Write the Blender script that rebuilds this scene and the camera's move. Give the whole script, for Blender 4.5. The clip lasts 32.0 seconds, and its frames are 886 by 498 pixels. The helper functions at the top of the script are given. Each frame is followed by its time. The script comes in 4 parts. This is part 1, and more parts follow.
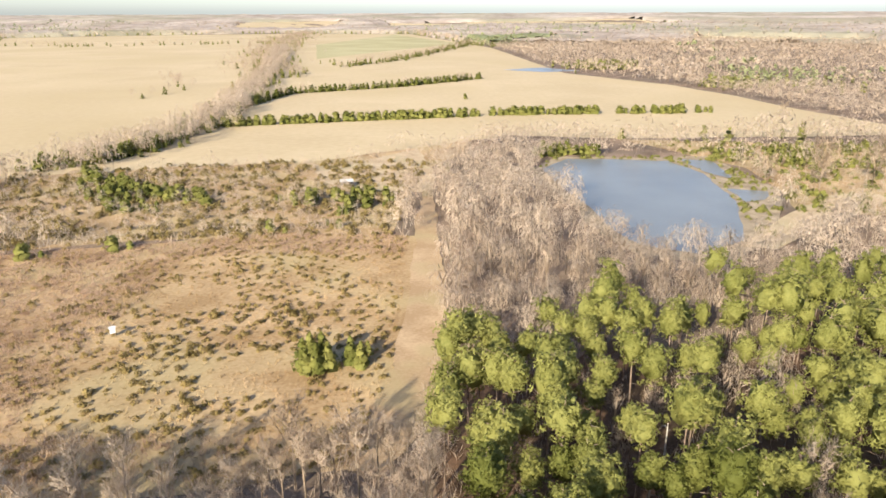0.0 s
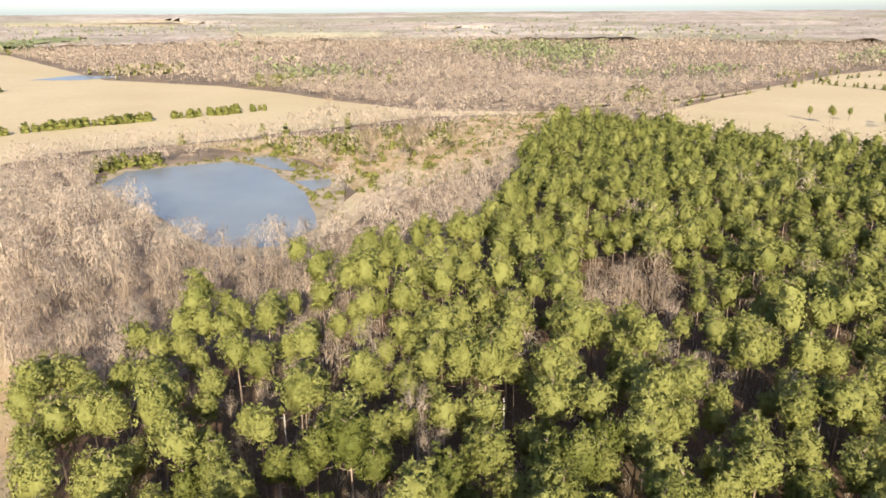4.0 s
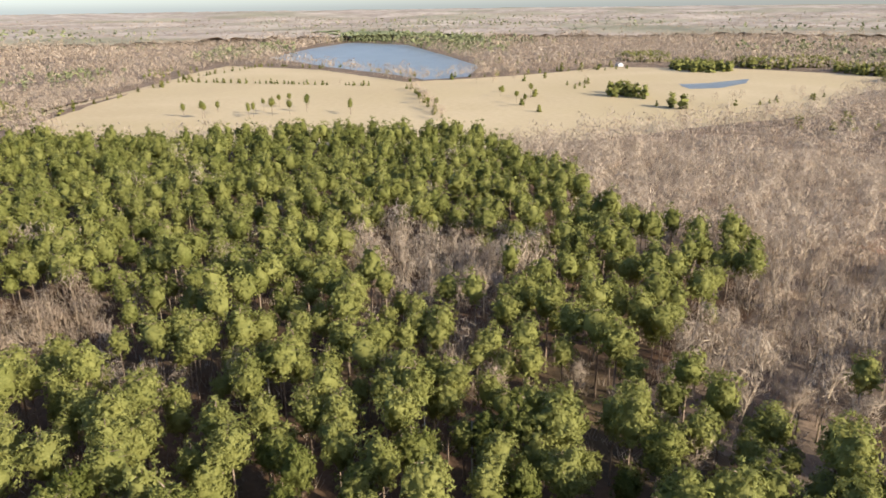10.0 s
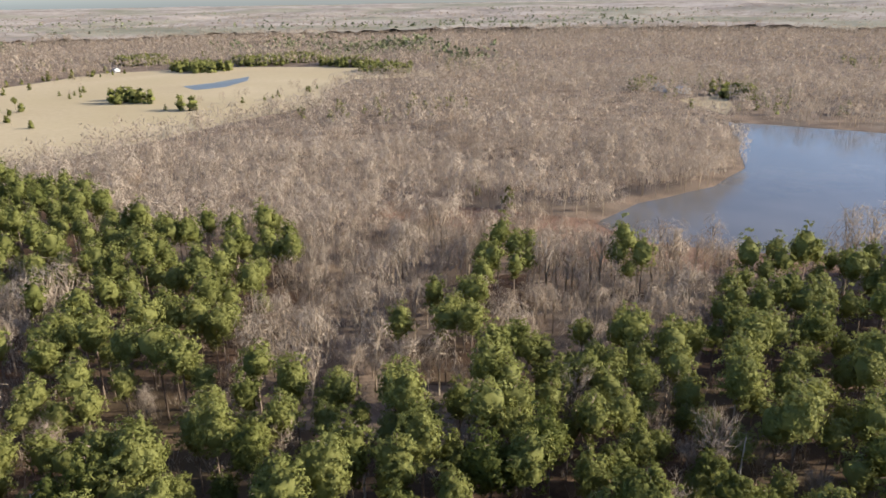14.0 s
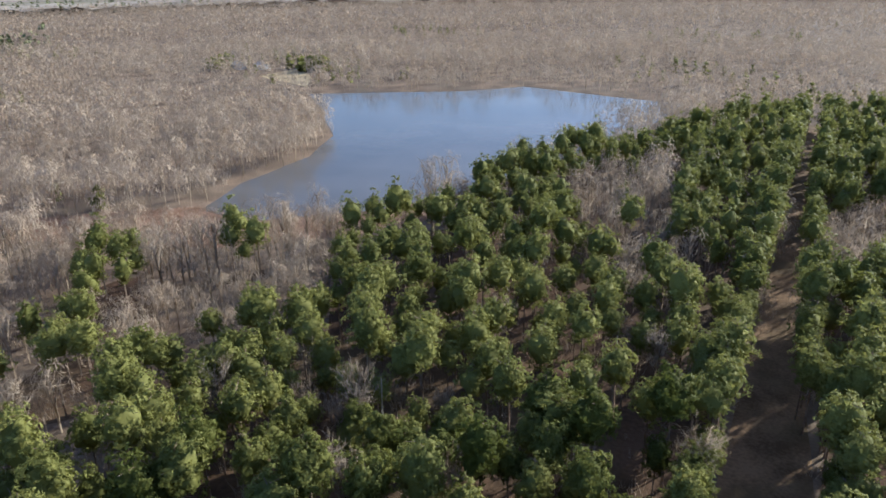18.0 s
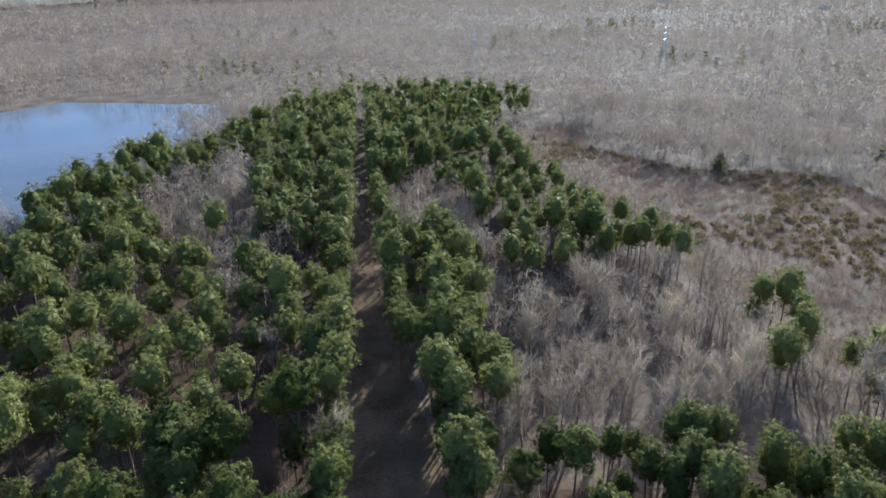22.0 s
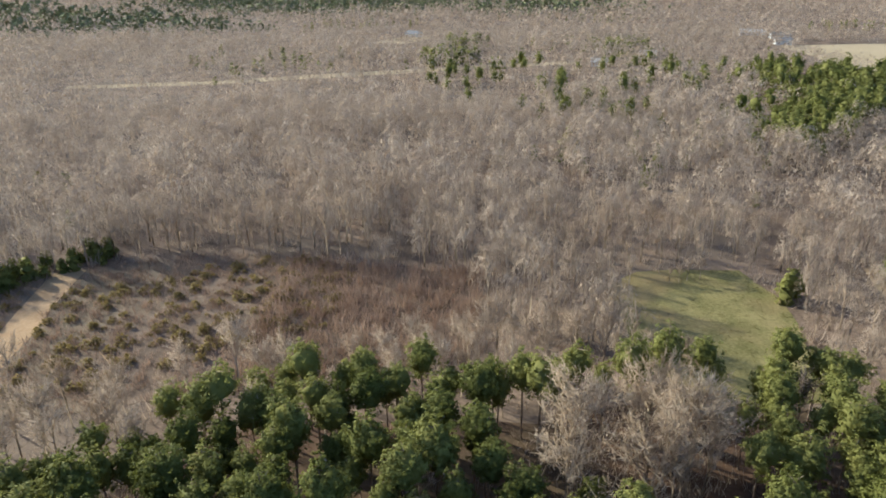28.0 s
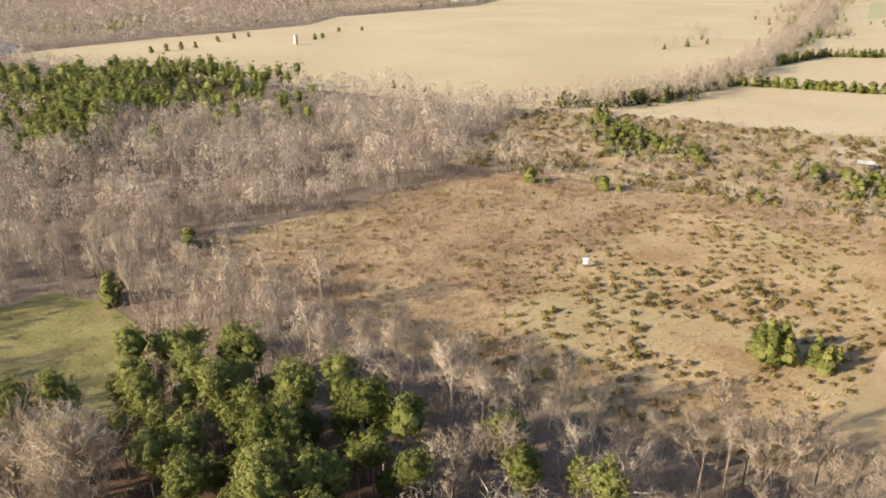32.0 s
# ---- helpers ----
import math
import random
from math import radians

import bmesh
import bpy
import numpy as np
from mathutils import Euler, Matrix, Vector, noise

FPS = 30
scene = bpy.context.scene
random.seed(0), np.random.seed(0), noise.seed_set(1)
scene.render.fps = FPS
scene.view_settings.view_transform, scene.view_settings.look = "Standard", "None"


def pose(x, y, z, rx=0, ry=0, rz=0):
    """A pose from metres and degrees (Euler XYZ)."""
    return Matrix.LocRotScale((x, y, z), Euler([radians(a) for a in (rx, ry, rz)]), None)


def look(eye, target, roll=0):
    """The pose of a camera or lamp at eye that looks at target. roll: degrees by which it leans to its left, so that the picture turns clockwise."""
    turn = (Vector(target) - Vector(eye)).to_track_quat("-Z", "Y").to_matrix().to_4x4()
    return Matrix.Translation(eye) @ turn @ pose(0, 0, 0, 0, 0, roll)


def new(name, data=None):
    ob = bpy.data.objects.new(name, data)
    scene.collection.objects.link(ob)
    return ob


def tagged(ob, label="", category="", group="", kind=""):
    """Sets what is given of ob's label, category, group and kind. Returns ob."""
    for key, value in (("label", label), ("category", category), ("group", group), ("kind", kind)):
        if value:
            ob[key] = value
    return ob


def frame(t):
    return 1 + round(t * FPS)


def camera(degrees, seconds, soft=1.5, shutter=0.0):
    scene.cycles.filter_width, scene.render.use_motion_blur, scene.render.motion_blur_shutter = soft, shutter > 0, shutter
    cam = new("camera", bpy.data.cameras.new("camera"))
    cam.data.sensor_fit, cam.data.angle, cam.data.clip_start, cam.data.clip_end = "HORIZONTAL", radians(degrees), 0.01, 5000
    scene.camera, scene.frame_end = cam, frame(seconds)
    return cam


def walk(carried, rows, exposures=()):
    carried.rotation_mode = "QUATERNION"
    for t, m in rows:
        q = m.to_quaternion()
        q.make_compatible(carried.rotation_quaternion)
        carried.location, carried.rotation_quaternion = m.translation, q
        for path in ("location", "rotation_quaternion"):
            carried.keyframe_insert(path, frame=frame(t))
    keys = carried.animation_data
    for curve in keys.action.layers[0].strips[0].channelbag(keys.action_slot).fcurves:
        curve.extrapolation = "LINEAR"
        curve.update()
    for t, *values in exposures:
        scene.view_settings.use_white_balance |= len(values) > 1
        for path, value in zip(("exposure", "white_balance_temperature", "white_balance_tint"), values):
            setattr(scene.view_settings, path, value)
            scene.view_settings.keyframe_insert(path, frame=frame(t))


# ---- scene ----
cam = camera(63.76, 32.0, 1.6, 0.15)

EYE_HEIGHT = 65.0
# seconds, heading, tilt and lean of the hovering camera, in degrees
PATH = [
    (0.0, -0.74, -18.48, -0.27),
    (0.5, -4.24, -18.44, -0.21),
    (1.0, -8.30, -18.44, -0.23),
    (1.5, -12.56, -18.44, -0.28),
    (2.0, -16.56, -18.44, -0.34),
    (2.5, -21.77, -18.44, -0.37),
    (3.0, -26.36, -18.46, -0.39),
    (3.5, -30.97, -18.51, -0.39),
    (5.5, -45.39, -18.60, -0.37),
    (6.0, -49.20, -18.60, -0.40),
    (6.5, -53.25, -18.62, -0.43),
    (7.0, -57.81, -18.62, -0.46),
    (7.5, -62.00, -18.60, -0.45),
    (8.0, -66.01, -18.60, -0.49),
    (8.5, -69.52, -18.58, -0.53),
    (9.0, -72.76, -18.50, -0.59),
    (9.5, -77.04, -18.58, -0.65),
    (10.0, -81.88, -18.80, -0.73),
    (10.5, -86.34, -19.02, -0.76),
    (11.0, -90.53, -19.22, -0.83),
    (11.5, -94.18, -19.28, -0.88),
    (12.0, -97.66, -19.26, -0.92),
    (12.5, -102.94, -19.25, -0.92),
    (13.0, -110.94, -19.25, -0.91),
    (13.5, -115.50, -19.27, -0.96),
    (14.0, -119.45, -19.25, -0.95),
    (14.5, -123.15, -19.25, -0.97),
    (16.5, -141.31, -20.37, -1.10),
    (17.0, -145.37, -21.34, -1.14),
    (17.5, -148.48, -21.41, -1.12),
    (18.0, -151.62, -21.46, -1.10),
    (18.5, -155.79, -21.51, -1.09),
    (19.0, -160.15, -21.56, -1.09),
    (19.5, -163.82, -21.61, -1.08),
    (20.0, -169.34, -21.67, -1.08),
    (20.5, -172.97, -21.75, -1.09),
    (21.0, -177.12, -21.83, -1.07),
    (21.5, -181.55, -21.88, -1.03),
    (22.0, -185.93, -21.91, -0.99),
    (22.5, -190.61, -21.94, -0.94),
    (23.0, -196.00, -21.96, -0.88),
    (23.5, -201.27, -21.96, -0.85),
    (24.0, -206.92, -21.94, -0.83),
    (24.5, -217.77, -21.94, -0.79),
    (26.5, -239.36, -21.95, -0.54),
    (27.0, -251.00, -22.00, -0.46),
    (27.5, -259.75, -22.05, -0.39),
    (28.0, -266.00, -22.13, -0.33),
    (28.5, -271.77, -22.16, -0.27),
    (29.0, -276.88, -22.15, -0.22),
    (29.5, -282.64, -22.18, -0.16),
    (30.0, -289.72, -22.17, -0.09),
    (30.5, -297.92, -22.11, -0.03),
    (31.0, -306.38, -22.07, 0.03),
    (31.5, -314.81, -22.00, 0.07),
    (32.0, -321.52, -21.92, 0.09),
]
EXPOSURES = [(0.0, 1.2, 6300, 5), (3.0, 1.22, 6300, 5), (6.0, 1.2, 6300, 5), (9.0, 1.03, 6200, 5), (13.0, 0.78, 5950, 5), (17.0, 0.72, 5450, 3), (19.0, 0.68, 5150, 1), (21.0, 0.64, 4850, -1), (24.0, 0.64, 4750, -1), (28.0, 0.76, 5550, -1), (32.0, 0.97, 6350, 4)]


def camera_pose(yaw, tilt, lean):
    return pose(0, 0, EYE_HEIGHT, 0, 0, yaw) @ pose(0, 0, 0, 90 + tilt) @ pose(0, 0, 0, 0, 0, lean)


walk(cam, [(t, camera_pose(yaw, tilt, lean)) for t, yaw, tilt, lean in PATH], EXPOSURES)

# ---- sky and sun: a low winter sun from the south-west ----
SUN_FROM = Vector((-0.47, -0.88, 0.0)).normalized()
SUN_ELEVATION = radians(23)
world = bpy.data.worlds.new("sky")
scene.world = world
world.use_nodes = True
wn = world.node_tree.nodes
sky = wn.new("ShaderNodeTexSky")
sky.sky_type = "NISHITA"
sky.sun_disc = False
sky.sun_elevation = SUN_ELEVATION
sky.sun_rotation = math.atan2(SUN_FROM.x, SUN_FROM.y)
sky.dust_density = 1.0
sky.ozone_density = 1.2
sky.air_density = 0.8
wn["Background"].inputs["Strength"].default_value = 0.115
tone = wn.new("ShaderNodeMix")
tone.data_type, tone.blend_type = "RGBA", "MULTIPLY"
tone.inputs[0].default_value = 1.0
tone.inputs[7].default_value = (0.98, 0.945, 1.04, 1)
world.node_tree.links.new(sky.outputs[0], tone.inputs[6])
world.node_tree.links.new(tone.outputs[2], wn["Background"].inputs["Color"])

sun = new("sun", bpy.data.lights.new("sun", "SUN"))
sun.data.energy = 4.8
sun.data.angle = radians(1.0)
sun.data.color = (1.0, 0.88, 0.72)
to_sun = SUN_FROM * math.cos(SUN_ELEVATION) + Vector((0, 0, math.sin(SUN_ELEVATION)))
sun.matrix_world = look(to_sun * 300 + Vector((0, 0, 100)), (0, 0, 100))


# ---- materials ----
def material(name, dark, light, scale=1.0, fine=12.0, rough=0.9, glow_through=0.0, bump=0.0, by_object=0.0, third=None, patch=0.02):
    """A diffuse surface whose colour wanders between tones at two scales of the world position."""
    m = bpy.data.materials.new(name)
    m.use_nodes = True
    n, l = m.node_tree.nodes, m.node_tree.links
    bsdf = n["Principled BSDF"]
    bsdf.inputs["Roughness"].default_value = rough
    bsdf.inputs["Specular IOR Level"].default_value = 0.15
    geo = n.new("ShaderNodeNewGeometry")
    big, small = n.new("ShaderNodeTexNoise"), n.new("ShaderNodeTexNoise")
    for tex, s, d in ((big, scale, 3.0), (small, fine, 4.0)):
        tex.inputs["Scale"].default_value = s
        tex.inputs["Detail"].default_value = d
        l.new(geo.outputs["Position"], tex.inputs["Vector"])
    add = n.new("ShaderNodeMath")
    add.operation = "MULTIPLY_ADD"
    l.new(small.outputs["Fac"], add.inputs[0])
    add.inputs[1].default_value = 0.6
    l.new(big.outputs["Fac"], add.inputs[2])
    last = add.outputs[0]
    if by_object:
        info = n.new("ShaderNodeObjectInfo")
        more = n.new("ShaderNodeMath")
        more.operation = "MULTIPLY_ADD"
        l.new(info.outputs["Random"], more.inputs[0])
        more.inputs[1].default_value = by_object
        l.new(last, more.inputs[2])
        off = n.new("ShaderNodeMath")
        off.operation = "SUBTRACT"
        l.new(more.outputs[0], off.inputs[0])
        off.inputs[1].default_value = by_object / 2
        last = off.outputs[0]
    ramp = n.new("ShaderNodeValToRGB")
    ramp.color_ramp.elements[0].position, ramp.color_ramp.elements[1].position = 0.62, 0.98
    ramp.color_ramp.elements[0].color = (*dark, 1)
    ramp.color_ramp.elements[1].color = (*light, 1)
    l.new(last, ramp.inputs["Fac"])
    colour = ramp.outputs["Color"]
    if third:
        zone = n.new("ShaderNodeTexNoise")
        zone.inputs["Scale"].default_value = patch
        zone.inputs["Detail"].default_value = 2.5
        l.new(geo.outputs["Position"], zone.inputs["Vector"])
        step = n.new("ShaderNodeMapRange")
        step.inputs["From Min"].default_value, step.inputs["From Max"].default_value = 0.48, 0.62
        l.new(zone.outputs["Fac"], step.inputs["Value"])
        mix = n.new("ShaderNodeMix")
        mix.data_type = "RGBA"
        l.new(step.outputs[0], mix.inputs[0])
        l.new(colour, mix.inputs[6])
        mix.inputs[7].default_value = (*third, 1)
        part_mix = n.new("ShaderNodeMix")
        part_mix.data_type = "RGBA"
        part_mix.inputs[0].default_value = 0.55
        l.new(colour, part_mix.inputs[6])
        l.new(mix.outputs[2], part_mix.inputs[7])
        colour = part_mix.outputs[2]
    l.new(colour, bsdf.inputs["Base Color"])
    if bump:
        b = n.new("ShaderNodeBump")
        b.inputs["Strength"].default_value = 0.6
        b.inputs["Distance"].default_value = bump
        l.new(last, b.inputs["Height"])
        l.new(b.outputs["Normal"], bsdf.inputs["Normal"])
    if glow_through:
        thin = n.new("ShaderNodeBsdfTranslucent")
        l.new(colour, thin.inputs["Color"])
        mixed = n.new("ShaderNodeMixShader")
        mixed.inputs[0].default_value = glow_through
        l.new(bsdf.outputs[0], mixed.inputs[1])
        l.new(thin.outputs[0], mixed.inputs[2])
        l.new(mixed.outputs[0], n["Material Output"].inputs["Surface"])
    return m


def plain(name, colour, rough=0.6, metal=0.0):
    m = material(name, tuple(c * 0.8 for c in colour), colour, 0.8, 9.0, rough)
    m.node_tree.nodes["Principled BSDF"].inputs["Metallic"].default_value = metal
    return m


def water_material(name, colour, rough=0.3, ripple=0.16):
    m = bpy.data.materials.new(name)
    m.use_nodes = True
    n, l = m.node_tree.nodes, m.node_tree.links
    bsdf = n["Principled BSDF"]
    bsdf.inputs["Roughness"].default_value = rough
    bsdf.inputs["IOR"].default_value = 1.33
    geo, wave, b = n.new("ShaderNodeNewGeometry"), n.new("ShaderNodeTexNoise"), n.new("ShaderNodeBump")
    wave.inputs["Scale"].default_value, wave.inputs["Detail"].default_value = 1.3, 4.0
    l.new(geo.outputs["Position"], wave.inputs["Vector"])
    b.inputs["Strength"].default_value, b.inputs["Distance"].default_value = 0.4, ripple
    l.new(wave.outputs["Fac"], b.inputs["Height"])
    l.new(b.outputs["Normal"], bsdf.inputs["Normal"])
    depth, ramp = n.new("ShaderNodeTexNoise"), n.new("ShaderNodeValToRGB")
    depth.inputs["Scale"].default_value = 0.03
    l.new(geo.outputs["Position"], depth.inputs["Vector"])
    ramp.color_ramp.elements[0].position, ramp.color_ramp.elements[1].position = 0.35, 0.7
    ramp.color_ramp.elements[0].color = (*[c * 0.75 for c in colour], 1)
    ramp.color_ramp.elements[1].color = (*colour, 1)
    l.new(depth.outputs["Fac"], ramp.inputs["Fac"])
    l.new(ramp.outputs["Color"], bsdf.inputs["Base Color"])
    return m


M_LITTER = material("leaf_litter", (0.13, 0.09, 0.06), (0.3, 0.21, 0.14), 0.08, 1.4, bump=0.2, third=(0.2, 0.155, 0.11), patch=0.03)
# pine straw, toned darker than the litter to carry the crowns' shade
M_SHADESTRAW = material("shaded_pine_straw", (0.075, 0.045, 0.027), (0.17, 0.1, 0.06), 0.1, 1.4, bump=0.2, third=(0.12, 0.09, 0.05), patch=0.03)
M_OAKBARK = material("oak_bark", (0.42, 0.315, 0.21), (0.6, 0.47, 0.335), 0.4, 2.5, 0.95, 0.4, by_object=0.2)
M_LANE = material("tan_lane", (0.36, 0.24, 0.13), (0.5, 0.355, 0.21), 0.12, 1.5, bump=0.08, third=(0.34, 0.27, 0.13), patch=0.06)
M_LEAFLANE = material("fallen_leaves", (0.14, 0.085, 0.045), (0.32, 0.2, 0.11), 0.15, 2.0, bump=0.1, third=(0.15, 0.11, 0.055), patch=0.08)
M_HAY = material("dry_hay_field", (0.475, 0.362, 0.21), (0.55, 0.427, 0.257), 0.012, 0.25, third=(0.44, 0.335, 0.18), patch=0.006)
M_OLD = material("broomsedge", (0.31, 0.2, 0.095), (0.5, 0.35, 0.19), 0.06, 1.1, bump=0.3, third=(0.36, 0.29, 0.14), patch=0.03)
M_BRUSH = material("brush_floor", (0.165, 0.115, 0.075), (0.29, 0.205, 0.135), 0.06, 1.2, bump=0.3, third=(0.22, 0.175, 0.1), patch=0.03)
M_DIRT = material("pale_dirt", (0.41, 0.3, 0.18), (0.53, 0.405, 0.26), 0.12, 1.5, bump=0.08, third=(0.42, 0.35, 0.19), patch=0.05)
M_STRAW = material("mown_straw", (0.42, 0.258, 0.125), (0.54, 0.36, 0.195), 0.12, 1.5, bump=0.06, third=(0.36, 0.24, 0.12), patch=0.06)
M_GREEN = material("winter_grass", (0.165, 0.145, 0.048), (0.31, 0.255, 0.1), 0.12, 1.5, bump=0.15, third=(0.4, 0.27, 0.135), patch=0.05)
M_PALEGREEN = material("pale_pasture", (0.36, 0.31, 0.15), (0.45, 0.39, 0.21), 0.01, 0.3)
M_MARSH = material("marsh_grass", (0.24, 0.135, 0.085), (0.36, 0.225, 0.15), 0.1, 1.4, bump=0.2)
M_MUD = material("muddy_bank", (0.25, 0.19, 0.12), (0.42, 0.33, 0.22), 0.2, 2.0, bump=0.1)
M_NEEDLE = material("pine_needles", (0.13, 0.139, 0.03), (0.285, 0.276, 0.08), 0.11, 3.2, 0.7, 0.42, bump=0.06, by_object=0.35)
M_CEDAR = material("cedar_foliage", (0.135, 0.142, 0.03), (0.265, 0.25, 0.068), 0.3, 3.0, 0.7, 0.35, bump=0.08, by_object=0.3)
M_BUSH = material("scrub_foliage", (0.21, 0.16, 0.058), (0.37, 0.275, 0.105), 0.3, 2.0, 0.8, 0.4, by_object=0.35)
M_PINEBARK = material("pine_bark", (0.2, 0.14, 0.1), (0.36, 0.27, 0.2), 0.8, 4.0, by_object=0.2)
M_TWIG = material("bare_twigs", (0.38, 0.285, 0.2), (0.54, 0.43, 0.32), 0.06, 0.3, 0.95, 0.3, by_object=0.3)
M_FARTWIG = material("far_bare_canopy", (0.29, 0.23, 0.18), (0.5, 0.41, 0.33), 0.004, 0.03, third=(0.22, 0.22, 0.12), patch=0.0017)
M_FARPINE = material("far_pine_canopy", (0.15, 0.16, 0.075), (0.25, 0.255, 0.125), 0.05, 0.5)
M_WHITEBARK = material("pale_bark", (0.42, 0.37, 0.31), (0.6, 0.54, 0.46), 0.5, 3.0)
M_REDTWIG = material("red_brown_saplings", (0.31, 0.205, 0.14), (0.45, 0.32, 0.225), 0.1, 0.9, 0.95, 0.25)
M_WATER = water_material("pond_water", (0.21, 0.205, 0.18))
M_CALM = water_material("lake_water", (0.16, 0.14, 0.12), 0.13, 0.03)
M_WHITE = plain("white_paint", (0.78, 0.77, 0.74))
M_ROOF = plain("grey_roof", (0.3, 0.29, 0.28))
M_TIN = plain("tin_roof", (0.66, 0.64, 0.6), 0.85)
M_WOOD = plain("weathered_boards", (0.3, 0.24, 0.18))
M_STEEL = plain("galvanised_steel", (0.6, 0.62, 0.64), 0.4, 0.7)
M_GLASS = plain("dark_window", (0.04, 0.05, 0.06), 0.1)
M_BRICK = plain("pale_brick", (0.55, 0.44, 0.35))

# ---- plan, in metres; the camera hovers over 0, 0 ----
AREAS = {}


def outline(key, *points):
    """One more outline of an area, in metres."""
    AREAS.setdefault(key, []).append(list(points))


outline("old_field", (-154, 84), (-144, 125), (-137, 186), (-110, 196), (-79, 203), (-50, 210), (-4, 207), (-4, 154), (-7, 116), (-11, 92), (-36, 85), (-60, 82), (-80, 82), (-102, 87), (-126, 80))
outline("dirt_lane", (-13, 90), (-11, 104), (-9, 120), (-6, 147), (-6, 190), (-6, 221), (-4, 264), (0, 264), (1, 218), (2, 190), (3, 160), (2, 146), (1, 116), (-2, 100), (-8, 90))
outline("bare_yard", (-53, 312), (-30, 325), (-8, 352), (0, 303), (0, 262), (-8, 262), (-27, 258), (-46, 283))
outline("hay_field", (-160, 298), (-117, 311), (-54, 322), (-8, 355), (41, 390), (100, 378), (200, 380), (256, 384), (285, 368), (346, 346), (272, 405), (251, 486), (240, 572), (215, 665), (144, 795), (109, 1365), (-60, 2200), (-500, 2350), (-1000, 2150), (-1176, 2036), (-900, 1400), (-714, 994), (-702, 668), (-631, 551), (-623, 346), (-603, 225), (-500, 225), (-345, 262), (-255, 274), (-195, 286))
outline("hay_field", (400, 308), (589, 346), (740, 376), (842, 380), (790, 250), (655, 125), (690, 66), (741, 1), (819, -67), (800, -197), (735, -284), (620, -347), (580, -322), (600, -250), (540, -205), (460, -168), (425, -105), (385, -50), (340, 20), (336, 60), (347, 133), (330, 190), (338, 240))
outline("hay_field", (-381, -235), (-398, -160), (-424, -100), (-449, -45), (-474, 10), (-490, 60), (-505, 58), (-488, 5), (-463, -53), (-437, -109), (-408, -168), (-392, -238))
outline("hay_field", (-618, -102), (-691, -75), (-659, -51), (-608, -75))
outline("hay_field", (340, -373), (340, -420), (296, -374), (276, -344))
outline("pale_pasture", (-167, 1062), (-74, 1284), (64, 1537), (-107, 2157), (-238, 1520))
outline("winter_grass", (-148, 33), (-150, 43), (-150, 56), (-136, 60), (-125, 59), (-113, 57), (-98, 54), (-98, 36), (-108, 27), (-123, 26), (-140, 25))
outline("brush_clearing", (-50, -285), (-85, -292), (-84, -250), (-105, -217), (-144, -208), (-145, -180), (-133, -140), (-127, -112), (-143, -92), (-154, -67), (-152, -45), (-147, -28), (-146, -1), (-112, 0), (-100, -20), (-95, -45), (-90, -60), (-82, -82), (-74, -118), (-70, -137), (-70, -174), (-54, -237))
outline("mown_strip", (-78, -83.5), (-98, -89.5), (-112, -91.8), (-127, -95.5), (-142, -97.5), (-142, -91), (-123, -88), (-110, -84.6), (-97, -82.8), (-79, -79.4))
outline("mown_strip", (-114.5, -77.5), (-105, -67), (-97, -58.5), (-95.5, -57), (-103.5, -65.2), (-113, -76))
outline("fire_lane", (6, -55), (5, -84), (5, -117), (5, -179), (7, -340), (0, -340), (-1, -179), (-4, -117), (-7, -84), (-9, -55))
outline("gravel_road", (285, 365), (349, 346), (443, 330), (568, 341), (665, 354), (665, 361), (568, 348), (443, 337), (349, 352), (286, 371))
outline("clay_path", (88, 194), (119, 229), (151, 256), (170, 253), (163, 245), (130, 219), (98, 192))
outline("marsh", (216, -100), (183, -128), (160, -144), (136, -142), (113, -161), (96, -184), (86, -205), (84, -190), (98, -150), (130, -122), (177, -104), (201, -88))
outline("pond_bank", (42, 302), (58, 330), (86, 327), (128, 328), (132, 262), (122, 240), (104, 205), (80, 180), (58, 186), (50, 210), (49, 240), (43, 280))
outline("pond", (47, 302), (61, 324), (86, 321), (106, 317), (113, 290), (108, 245), (92, 200), (74, 188), (60, 196), (55, 212), (54, 240), (48, 280))
outline("pond", (112, 321), (126, 317), (121, 280), (115, 291))
outline("pond", (112, 264), (126, 259), (119, 246), (111, 244))
outline("pond", (81, 847), (122, 812), (169, 824), (132, 878))
outline("pond", (639, -112), (649, -138), (687, -182), (650, -170), (610, -140), (604, -115))
outline("far_lake", (983, 382), (1206, 395), (1415, 381), (1317, 249), (1018, 137), (832, 74), (705, 74), (675, 112), (728, 152), (820, 245))
outline("lake", (260, -326), (181, -369), (157, -395), (88, -376), (62, -370), (66, -290), (86, -226), (98, -182), (114, -160), (138, -141), (158, -142), (167, -169), (168, -208), (182, -240), (217, -280))
outline("pines", (5, 40), (-1, 108), (5, 125), (15, 118), (36, 134), (43, 126), (54, 131), (69, 134), (86, 148), (100, 145), (131, 160), (164, 193), (207, 232), (285, 290), (304, 240), (300, 172), (325, 142), (335, 99), (337, 60), (326, 30), (268, 0), (237, -15), (197, -14), (191, -27), (184, -42), (168, -53), (150, -46), (137, -38), (122, -26), (112, -16), (100, -24), (94, -34), (86, -39), (78, -40), (60, 0))
outline("pines", (60, 0), (78, -40), (77, -50), (88, -55), (92, -62), (97, -76), (86, -79), (78, -98), (91, -120), (97, -146), (88, -155), (81, -162), (88, -188), (78, -215), (69, -232), (58, -251), (45, -290), (28, -338), (8, -340), (7, -40))
outline("pines", (114, -54), (118, -66), (107, -70), (93, -60), (103, -48))
